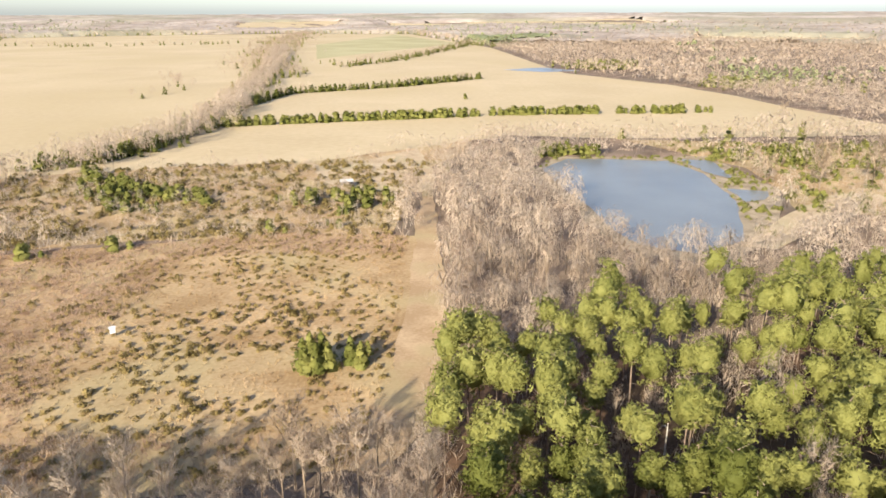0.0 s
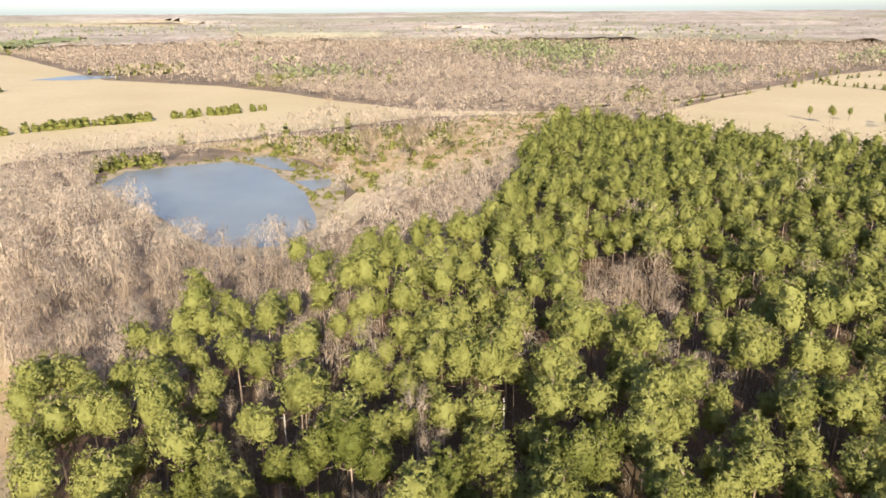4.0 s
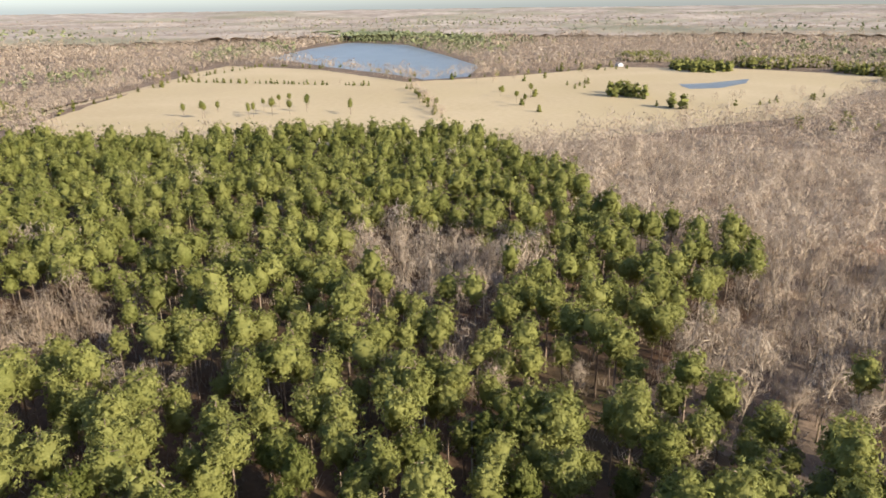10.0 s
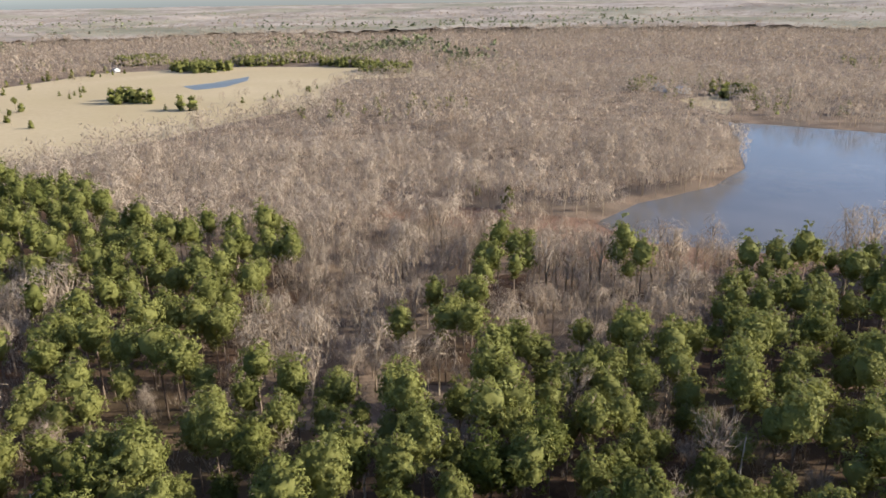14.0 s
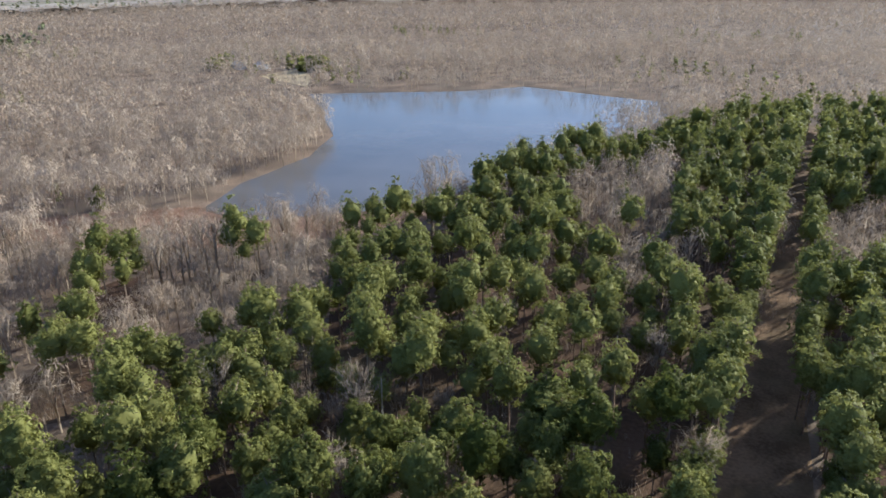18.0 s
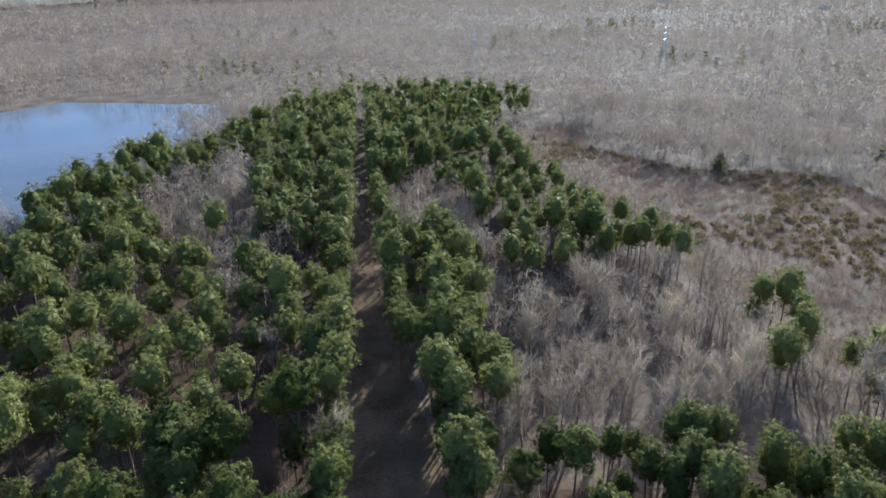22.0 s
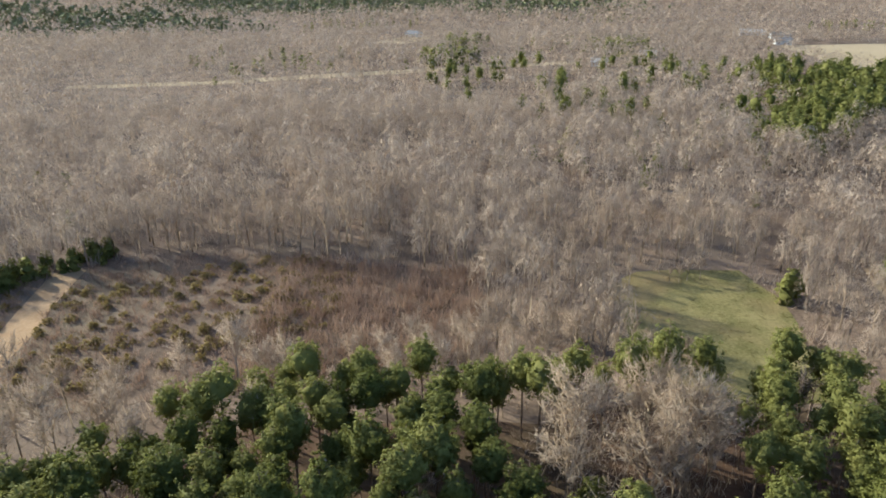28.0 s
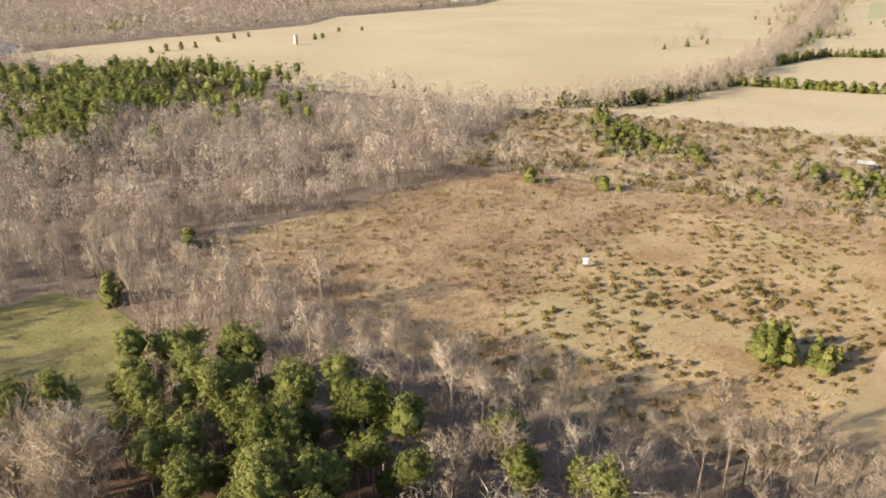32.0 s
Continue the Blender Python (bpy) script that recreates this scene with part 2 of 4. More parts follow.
outline("pines", (130, -76), (137, -88), (134, -100), (115, -87), (114, -76), (120, -73))
outline("pines", (113, -104), (116, -113), (110, -116), (102, -108), (103, -100))
outline("pines", (-7, -62), (-11, -75), (-18, -86), (-20, -99), (-19, -114), (-22, -138), (-15, -149), (-5, -155), (-4, -138), (-6, -114), (-7, -90))
outline("pines", (0, -178), (-1, -345), (-35, -350), (-73, -321), (-65, -281), (-54, -269), (-40, -250), (-47, -203), (-52, -175), (-57, -153), (-66, -132), (-60, -120), (-54, -131), (-41, -127), (-34, -121), (-26, -126), (-30, -140), (-25, -155), (-27, -178), (-16, -187), (-5, -183))
outline("pines", (-9, -60), (-14, -66), (-22, -73), (-38, -72), (-53, -70), (-62, -66), (-65, -57), (-72, -51), (-77, -45), (-84, -38), (-88, -32), (-89, -26), (-90, -17), (-90, -6), (-92, 1), (-90, 8), (-95, 18), (-97, 28), (-97, 45), (-93, 57), (-85, 60), (-75, 60), (-62, 62), (-52, 60), (-45, 54), (-40, 45), (-36, 30), (-40, 20), (-40, -20), (-15, -50))
outline("pines", (-445, 150), (-455, 205), (-421, 245), (-370, 252), (-312, 243), (-272, 207), (-263, 168), (-287, 153), (-256, 120), (-240, 103), (-260, 98), (-290, 90), (-306, 100), (-315, 132), (-385, 137))
outline("gaps_in_pines", (65, -183), (55, -214), (40, -230), (29, -185), (26, -153), (17, -143), (16, -125), (26, -127), (39, -138), (44, -152))
outline("gaps_in_pines", (25, -97), (21, -104), (12, -100), (12, -90), (18, -88), (23, -89))
outline("gaps_in_pines", (-75, 2), (-86, 9), (-90, 16), (-89, 26), (-80, 32), (-72, 32), (-65, 29), (-61, 23), (-64, 8))
outline("gaps_in_pines", (168, 50), (182, 38), (170, 17), (160, 0), (149, -1), (133, 14), (130, 24), (137, 34))
outline("gaps_in_pines", (119, 114), (127, 111), (132, 91), (116, 79), (98, 71), (101, 59), (92, 53), (90, 66), (99, 81), (101, 94))
outline("mixed", (115, -4), (130, 4), (128, 20), (104, 22), (88, -5), (96, -20))
outline("mixed", (20, 105), (60, 125), (60, 100), (25, 85))
outline("glade", (268, -132), (240, -150), (215, -150), (195, -163), (190, -172), (210, -166), (232, -163), (262, -148))
outline("glade", (158, -62), (150, -80), (155, -84), (166, -66))
outline("sparse_pines", (-430, -60), (-450, 100), (-440, 250), (-300, 262), (-215, 190), (-225, 100), (-300, 0))
outline("sparse_pines", (-60, 55), (-28, 66), (-28, 58), (-60, 45))
outline("sparse_pines", (20, 125), (110, 158), (100, 172), (60, 160), (20, 150))
outline("low_scrub", (100, 375), (225, 350), (290, 360), (340, 345), (290, 300), (240, 262), (200, 240), (150, 225), (122, 228), (132, 262), (135, 300))
outline("low_scrub", (-150, 190), (-180, 297), (-160, 300), (-117, 313), (-54, 324), (-8, 357), (20, 376), (14, 340), (-4, 300), (-10, 250), (-12, 206), (-80, 206))
outline("far_field", (-207, 3300), (-150, 2850), (300, 2800), (744, 2750), (1000, 2950), (884, 3372), (300, 3400))
outline("far_field", (540, 1520), (870, 1470), (1010, 1720), (700, 1930))
outline("far_field", (-760, 2700), (-420, 2700), (-400, 3300), (-800, 3300))
outline("far_field", (1250, 1900), (1400, 1800), (1600, 2000), (1450, 2150))
PATCHES = [
    # straw sheet under the stands, its dark tone includes shade from the crowns
    ("pines", 0.03, M_SHADESTRAW, "red-brown pine straw with the shade under the pines in its colour", "forest floor", 6.0, 2.5),
    ("hay_field", 0.06, M_HAY, "pale straw-coloured mown hay field in winter", "field", 12.0, 2.5),
    ("pale_pasture", 0.12, M_PALEGREEN, "pale yellow-green pasture", "field", 14.0, 2.0),
    ("low_scrub", 0.04, M_OLD, "dry tan grass between scrub and saplings", "scrub", 6.0, 2.0),
    ("old_field", 0.06, M_OLD, "overgrown tan broomsedge field dotted with young cedars", "field", 5.0, 1.6),
    ("bare_yard", 0.10, M_DIRT, "pale trampled dirt yard beside a shed", "yard", 5.0, 1.2),
    ("dirt_lane", 0.14, M_LANE, "straight pale dirt lane through the wood", "lane", 4.0, 1.3),
    ("winter_grass", 0.06, M_GREEN, "small green food plot of winter grass", "field", 5.0, 1.0),
    ("brush_clearing", 0.06, M_BRUSH, "red-brown brushy clearing with young saplings", "clearing", 6.0, 2.0),
    ("mown_strip", 0.12, M_STRAW, "mown straw-coloured strip across the clearing", "lane", 6.0, 0.6),
    ("fire_lane", 0.08, M_LEAFLANE, "narrow leaf-covered lane between rows of pines", "lane", 6.0, 0.5),
    ("gravel_road", 0.14, M_DIRT, "pale gravel road along the wood's edge", "road", 12.0, 0.4),
    ("clay_path", 0.1, M_DIRT, "bare clay path up a low bank", "path", 6.0, 1.2),
    ("marsh", 0.05, M_MARSH, "red-brown marsh grass along the lake shore", "marsh", 6.0, 2.0),
    ("pond_bank", 0.05, M_MUD, "muddy bank round the pond", "bank", 6.0, 1.5),
    ("pond", 0.16, M_WATER, "still blue-grey farm pond", "pond", 5.0, 1.2),
    ("far_lake", 0.12, M_WATER, "wind-ruffled blue lake beyond the pastures", "lake", 12.0, 2.0),
    ("lake", 0.12, M_CALM, "calm lake among bare winter woods", "lake", 12.0, 2.0),
]


def hill(x, y):
    """Flat country near by, low rolling ridges far off."""
    r = np.hypot(x, y)
    t = np.clip((r - 2400) / 2600, 0, 1)
    roll = np.clip((r - 2350) / 700, 0, 1) * np.clip((4600 - r) / 900, 0, 1)
    return 40 * t * t * (3 - 2 * t) + roll * (6 + 6 * np.sin(x * 0.0041 + 1.2 * np.sin(y * 0.0023)) * np.sin(y * 0.0049 + 0.7) + 3 * np.sin(x * 0.009 + y * 0.011))


def wander(outline, step, amp):
    """A closed outline cut into short steps that stray a little to both sides."""
    out = []
    for (ax, ay), (bx, by) in zip(outline, outline[1:] + outline[:1]):
        d = math.hypot(bx - ax, by - ay)
        n = max(1, int(min(d / step, 60)))
        for i in range(n):
            px, py = ax + (bx - ax) * i / n, ay + (by - ay) * i / n
            q = noise.noise_vector(Vector((px, py, 0)) / (step * 1.7))
            out.append((px + amp * q.x, py + amp * q.y))
    return out


def inside(key, x, y):
    """Which points lie in one of the areas of that name."""
    hit = np.zeros(np.shape(x), bool)
    for outline in AREAS[key]:
        odd = np.zeros(np.shape(x), bool)
        for (ax, ay), (bx, by) in zip(outline, outline[1:] + outline[:1]):
            if ay == by:
                continue
            odd ^= ((ay > y) != (by > y)) & (x < (bx - ax) * (y - ay) / (by - ay) + ax)
        hit |= odd
    return hit


OPEN = ("old_field", "dirt_lane", "bare_yard", "hay_field", "pale_pasture", "winter_grass", "brush_clearing", "mown_strip", "fire_lane", "gravel_road", "clay_path", "marsh", "pond", "pond_bank", "lake", "far_lake", "far_field")


def is_open(x, y):
    hit = np.zeros(np.shape(x), bool)
    for key in OPEN:
        hit |= inside(key, x, y)
    return hit


def stand(x, y):
    """A number from 0 to 1 for each stand of even-aged trees, in patches of some 140 m by 70 m."""
    u = np.floor(x / 150 + 0.45 * np.sin(y / 60 + 0.5) + 0.2 * np.sin(x / 33))
    v = np.floor(y / 75 + 0.6 * np.sin(x / 90 + 1.1) + 0.25 * np.sin(y / 21))
    q = np.sin(u * 12.9898 + v * 78.233) * 43758.5453
    return q - np.floor(q)


def pine_density(x, y):
    d = np.zeros(np.shape(x))
    d[inside("sparse_pines", x, y)] = 0.13
    clumps = np.sin(x * 0.19 + 1.7 * np.sin(y * 0.11)) * np.sin(y * 0.17 + 1.3 * np.sin(x * 0.09))
    wood = inside("pines", x, y)
    d[wood] = 0.93
    # the stand opens out towards the lake and the lane
    loose = wood & (x > 3) & (y < 35) & (y > -135)
    d = np.where(loose, 0.97 - 0.5 * np.clip(clumps * 1.6 - 0.4, 0, 1), d)
    d = np.where(wood & (x < -30) & (y > -80) & (np.hypot(x, y) < 130), 1.0, d)
    ragged = np.sin(x * 0.043 + 1.1 * np.sin(y * 0.05)) + np.sin(y * 0.057 + x * 0.021) + 0.7 * np.sin(x * 0.11) * np.sin(y * 0.13)
    d = np.where((x < -200) & (d > 0), np.where(ragged > -0.5, d * 0.98, d * 0.35), d)
    d[inside("mixed", x, y)] = 0.45
    d[inside("gaps_in_pines", x, y)] = 0.04
    d[is_open(x, y)] = 0
    return d


def pine_height(x, y):
    return np.where(np.hypot(x, y) > 240, 0.86, np.where((x < -8) & (y > -80), 0.77, 0.92))


def bare_density(x, y):
    d = np.full(np.shape(x), 0.9)
    d[inside("low_scrub", x, y)] = np.where(x[inside("low_scrub", x, y)] < 0, 0.6, 0.38)
    d[inside("pines", x, y)] = 0.07
    d[inside("mixed", x, y)] = 0.4
    d[inside("gaps_in_pines", x, y)] = 0.85
    d[inside("glade", x, y)] = 0
    d[is_open(x, y)] = 0
    return d


def bare_height(x, y):
    return np.where(inside("low_scrub", x, y), 0.4, 1.0) * np.where(np.hypot(x, y) > 150, 0.86 + 0.34 * stand(x, y), 1.0)


def far_pine(x, y):
    n = np.sin(x * 0.0043 + 1.3) * np.sin(y * 0.0051 + 0.4) + 0.6 * np.sin(x * 0.011 - y * 0.008) + 0.5 * np.sin(y * 0.017 + x * 0.005) * np.sin(x * 0.021)
    n = n + 0.35 * np.sin(x * 0.37 + y * 0.11) * np.sin(y * 0.41 - x * 0.07)
    hit = (n > 1.05) & (np.hypot(x, y) > 700) & (np.hypot(x, y) < 1900) & ~((y < -500) & (x > -700))
    for cx, cy, rad in FAR_GROVES:
        hit |= np.hypot(x - cx, y - cy) < rad * (1 + 0.3 * np.sin(x * 0.05) * np.sin(y * 0.06) + 0.3 * np.sin(x * 0.31) * np.sin(y * 0.27))
    return hit


# pine groves in the distance: centre and radius
FAR_GROVES = [(-1150, -250, 260), (-1000, 60, 110), (1080, 100, 45), (1220, 180, 70), (1080, 440, 60), (930, 430, 40), (1450, 330, 90), (560, 430, 45), (640, 440, 40), (-900, -700, 120), (700, -420, 40), (330, 700, 60)]
NEAR_GROVES = [(790, -160, 30), (826, -232, 30), (840, -280, 28), (746, -305, 28), (650, -305, 24), (560, -58, 12), (545, -66, 9), (487, -88, 7), (330, -410, 14), (205, 860, 26), (262, 640, 16), (430, 360, 10), (925, -121, 30), (395, -395, 10), (-560, 95, 20), (-500, -30, 22), (-585, -20, 18)]



# ---- mesh tools ----
def mesh_from(name, verts, tris, mat, normals=None):
    """One mesh out of numpy arrays of corners and triangles, with softened normals for foliage where given."""
    me = bpy.data.meshes.new(name)
    v = np.ascontiguousarray(verts, dtype=np.float32)
    f = np.ascontiguousarray(tris, dtype=np.int32)
    me.vertices.add(len(v))
    me.vertices.foreach_set("co", v.ravel())
    me.loops.add(f.size)
    me.loops.foreach_set("vertex_index", f.ravel())
    me.polygons.add(len(f))
    me.polygons.foreach_set("loop_start", np.arange(0, f.size, 3, dtype=np.int32))
    me.update(calc_edges=True)
    me.materials.append(mat)
    if normals is not None:
        n = np.asarray(normals, dtype=np.float32)
        n = n / (np.linalg.norm(n, axis=1)[:, None] + 1e-9)
        me.normals_split_custom_set_from_vertices(n)
    return me


def part(name, bm, mat, parent, label=""):
    """Links a bmesh as one mesh object under a thing or a part."""
    me = bpy.data.meshes.new(name)
    bm.to_mesh(me)
    bm.free()
    me.materials.append(mat)
    ob = new(name, me)
    ob.parent = parent
    if label:
        tagged(ob, label)
    return ob


def bake(name, templates, x, y, s, mat, label, category, z=None, widen=None, turn=None):
    """Many plants of one kind joined into one object of kind stuff."""
    rng = np.random.default_rng(len(x) + len(name))
    pick = rng.integers(0, len(templates), len(x))
    a = rng.uniform(0, 2 * np.pi, len(x)) if turn is None else turn
    z = hill(x, y) if z is None else z
    w = np.ones(len(x)) if widen is None else widen
    vs, fs, ns, base = [], [], [], 0
    for k, (tv, tf, *tn) in enumerate(templates):
        i = np.nonzero(pick == k)[0]
        if not len(i):
            continue
        c, sn = np.cos(a[i])[:, None], np.sin(a[i])[:, None]
        px, py, pz = tv[:, 0][None], tv[:, 1][None], tv[:, 2][None]
        sc = s[i][:, None]
        wd = (s[i] * w[i])[:, None]
        v = np.stack([(c * px - sn * py) * wd + x[i][:, None], (sn * px + c * py) * wd + y[i][:, None], pz * sc + z[i][:, None]], -1)
        vs.append(v.reshape(-1, 3))
        if tn:
            q = tn[0]
            nx, ny = q[:, 0][None], q[:, 1][None]
            ns.append(np.stack([c * nx - sn * ny, sn * nx + c * ny, np.broadcast_to(q[:, 2][None], (len(i), len(q)))], -1).reshape(-1, 3))
        f = tf[None] + (np.arange(len(i)) * len(tv))[:, None, None] + base
        fs.append(f.reshape(-1, 3))
        base += len(i) * len(tv)
    if not vs:
        return None
    ob = new(name, mesh_from(name, np.concatenate(vs), np.concatenate(fs), mat, np.concatenate(ns) if ns else None))
    return tagged(ob, label, category, kind="stuff")


def slivers(start, end, width, rng, facing=None):
    """Thin triangles from start points to end points, turned at random or so that they face outwards."""
    d = end - start
    side = np.cross(d, rng.normal(size=d.shape) if facing is None else facing + rng.normal(size=d.shape) * 0.3)
    side /= np.linalg.norm(side, axis=1)[:, None] + 1e-9
    w = (np.asarray(width) * np.ones(len(d)))[:, None] / 2
    v = np.stack([start - side * w, start + side * w, end], 1).reshape(-1, 3)
    return v, np.arange(len(d) * 3).reshape(-1, 3)


def tube(points, radii, sides):
    """A tapered pipe along points, as corners and triangles."""
    p, v, f = np.asarray(points, float), [], []
    for i, c in enumerate(p):
        d = p[min(i + 1, len(p) - 1)] - p[max(i - 1, 0)]
        d /= np.linalg.norm(d) + 1e-9
        u = np.cross(d, (0.31, 0.95, 0.05))
        u /= np.linalg.norm(u)
        w = np.cross(d, u)
        for k in range(sides):
            t = 2 * np.pi * k / sides
            v.append(c + radii[i] * (u * np.cos(t) + w * np.sin(t)))
    for i in range(len(p) - 1):
        for k in range(sides):
            a, b = i * sides + k, i * sides + (k + 1) % sides
            f += [(a, b, b + sides), (a, b + sides, a + sides)]
    return np.array(v), np.array(f)


def join(pieces):
    vs, fs, base = [], [], 0
    for v, f in pieces:
        vs.append(v)
        fs.append(f + base)
        base += len(v)
    return np.concatenate(vs), np.concatenate(fs)


def tufts(centres, out, count, size, rng):
    """Sprays of small needle-shaped leaves round each centre, leaning along out and up."""
    n = len(centres)
    c = np.repeat(centres, count, 0)
    o = np.repeat(out / np.linalg.norm(out, axis=1)[:, None], count, 0)
    d = rng.normal(size=(n * count, 3))
    d += o * (0.35 - (d * o).sum(1)[:, None] * 0.8)
    d /= np.linalg.norm(d, axis=1)[:, None]
    ln = size * rng.uniform(0.6, 1.25, (n * count, 1))
    s0 = c - d * ln * 0.4 + rng.normal(size=c.shape) * size * 0.22
    return outward(slivers(s0, s0 + d * ln, size * rng.uniform(0.45, 0.75, n * count), rng, o), o + rng.normal(size=o.shape) * 0.22)


def outward(piece, facing):
    """Turns each loose triangle to face outwards and gives it softened normals."""
    v, f = piece
    t = v.reshape(-1, 3, 3)
    wrong = (np.cross(t[:, 1] - t[:, 0], t[:, 2] - t[:, 0]) * facing).sum(1) < 0
    f = f.copy()
    f[wrong] = f[wrong][:, ::-1]
    return v, f, np.repeat(facing, 3, 0)


def ball(level):
    """Corners and triangles of a round lump of radius 1."""
    bm = bmesh.new()
    bmesh.ops.create_icosphere(bm, subdivisions=level, radius=1.0)
    v = np.array([tuple(p.co) for p in bm.verts])
    f = np.array([[p.index for p in q.verts] for q in bm.faces])
    bm.free()
    return v, f


BALLS = {k: ball(k) for k in (1, 2, 3)}


def clumps(centres, radii, out, level, rough, rng):
    """Lumpy foliage masses, softly shaded outwards."""
    bv, bf = BALLS[level]
    vs, fs, ns = [], [], []
    for i, (c, r, o) in enumerate(zip(centres, radii, out)):
        q = bv * rng.uniform(1 - rough, 1 + rough, (len(bv), 1)) * np.array((1, 1, 0.72)) * r
        vs.append(q + c)
        fs.append(bf + i * len(bv))
        ns.append(bv * 0.4 + o * 1.2)
    return np.concatenate(vs), np.concatenate(fs), np.concatenate(ns)


def join_soft(pieces):
    vs, fs, ns, base = [], [], [], 0
    for v, f, n in pieces:
        vs.append(v), fs.append(f + base), ns.append(n)
        base += len(v)
    return np.concatenate(vs), np.concatenate(fs), np.concatenate(ns)


def lobed(dirs, centres, width, deep):
    """How far a billowing crown reaches along each direction, and the lobe that it lies on."""
    near = dirs @ centres.T
    k = near.argmax(1)
    ang = np.arccos(np.clip(near[np.arange(len(dirs)), k], -1, 1))
    return 1 - deep + deep * 1.3 * np.sqrt(np.maximum(0, 1 - (ang / width) ** 2)), k


def pine_parts(seed, lobes, level, tuft, per, size, trunk_sides=5, base=(6.0, 9.0)):
    """Trunk and crown of a loblolly pine 16 m high: bare below, above it a round billowing crown bristling with needle sprays."""
    rng = np.random.default_rng(seed)
    h, low = 16.0, rng.uniform(*base)
    bend = rng.normal(size=2) * 0.35
    zs = np.array((0, 0.35, 0.7, 1.0)) * (h - 0.8)
    axis = np.stack([bend[0] * (zs / h) ** 2, bend[1] * (zs / h) ** 2, zs], 1)
    trunk = [tube(axis, (0.2, 0.16, 0.11, 0.04), trunk_sides)]
    # lobe centres spread evenly over the crown
    q = (np.arange(lobes) + 0.5) / lobes
    la = np.arange(lobes) * 2.39996 + rng.uniform(0, 6.28) + rng.normal(size=lobes) * 0.25
    lz = 1 - 2 * q
    lc = np.stack([np.sqrt(1 - lz ** 2) * np.cos(la), np.sqrt(1 - lz ** 2) * np.sin(la), lz], 1) + rng.normal(size=(lobes, 3)) * 0.12
    lc /= np.linalg.norm(lc, axis=1)[:, None]
    lobe_size = rng.uniform(0.74, 1.16, lobes)
    width = 2.3 / lobes ** 0.5
    half = (h - low) / 2
    lean = rng.uniform(0, 6.28)

    def surface(dirs):
        reach, k = lobed(dirs, lc, width, 0.3)
        reach = reach * lobe_size[k] * (1 + 0.12 * np.cos(np.arctan2(dirs[:, 1], dirs[:, 0]) - lean))
        full = np.where(dirs[:, 2] < 0, 1.0, 1.0 - 0.12 * dirs[:, 2] ** 2)
        c = np.stack([dirs[:, 0] * 2.9 * full, dirs[:, 1] * 2.9 * full, dirs[:, 2] * half], 1) * reach[:, None]
        face = dirs * np.array((1, 1, 0.8)) * 0.9 + (dirs - lc[k]) * 1.3 + np.array((0, 0, 0.12))
        z = c[:, 2] + low + half
        return c + np.stack([bend[0] * (z / h) ** 2, bend[1] * (z / h) ** 2, np.full(len(c), low + half)], 1), face

    bv, bf = BALLS[level]
    cv, cn = surface(bv)
    middle = np.array((0, 0, low + half))
    cv = middle + (cv - middle) * 0.66 + rng.normal(size=cv.shape) * 0.08
    core = (cv, bf, cn)
    pick = rng.permutation(lobes)[:14]
    tips, _ = surface(lc[pick])
    ls = tips * np.array((0.05, 0.05, 1)) - np.array((0, 0, 0.7))
    trunk.append(slivers(ls, tips * np.array((0.9, 0.9, 1)), 0.13, rng))
    da, dz = rng.uniform(0, 6.28, 7), rng.uniform(2.5, low + 0.8, 7)
    ds = np.stack([0 * dz, 0 * dz, dz], 1)
    de = ds + np.stack([np.cos(da), np.sin(da), 0.15 + 0 * da], 1) * rng.uniform(0.6, 2.2, (7, 1))
    trunk.append(slivers(ds, de, 0.08, rng))
    # tufts of needles all over the crown, each a small burst of sprays
    d = rng.normal(size=(tuft, 3)) + np.array((0, 0, 0.2))
    d /= np.linalg.norm(d, axis=1)[:, None]
    c, face = surface(d)
    c = middle + (c - middle) * rng.uniform(0.7, 1.02, (tuft, 1))
    d, c, face = np.repeat(d, per, 0), np.repeat(c, per, 0), np.repeat(face, per, 0)
    burst = rng.normal(size=d.shape)
    burst /= np.linalg.norm(burst, axis=1)[:, None]
    p = c + burst * size * rng.uniform(0.2, 1.0, (len(c), 1)) * np.array((1, 1, 0.7))
    face = face / np.linalg.norm(face, axis=1)[:, None]
    lit = face * 0.75 + burst * 0.55 + rng.normal(size=d.shape) * 0.15
    lit /= np.linalg.norm(lit, axis=1)[:, None]
    way = rng.normal(size=d.shape) + burst * 0.4 + np.array((0, 0, 0.3))
    way -= lit * ((way * lit).sum(1)[:, None]) * 0.9
    way /= np.linalg.norm(way, axis=1)[:, None]
    leaf = outward(slivers(p, p + way * size * rng.uniform(0.6, 1.25, (len(p), 1)), size * rng.uniform(0.4, 0.7, len(p)), rng, lit), lit)
    return join(trunk), join_soft([core, leaf])


def stems_soft(piece, rng):
    """Loose triangles or a pipe, with normals of its own kind for joining with soft foliage."""
    v, f = piece
    n = rng.normal(size=v.shape) * 0.5 + np.array((0, 0, 0.4))
    n[:, :2] += v[:, :2] * 0.6
    return v, f, n


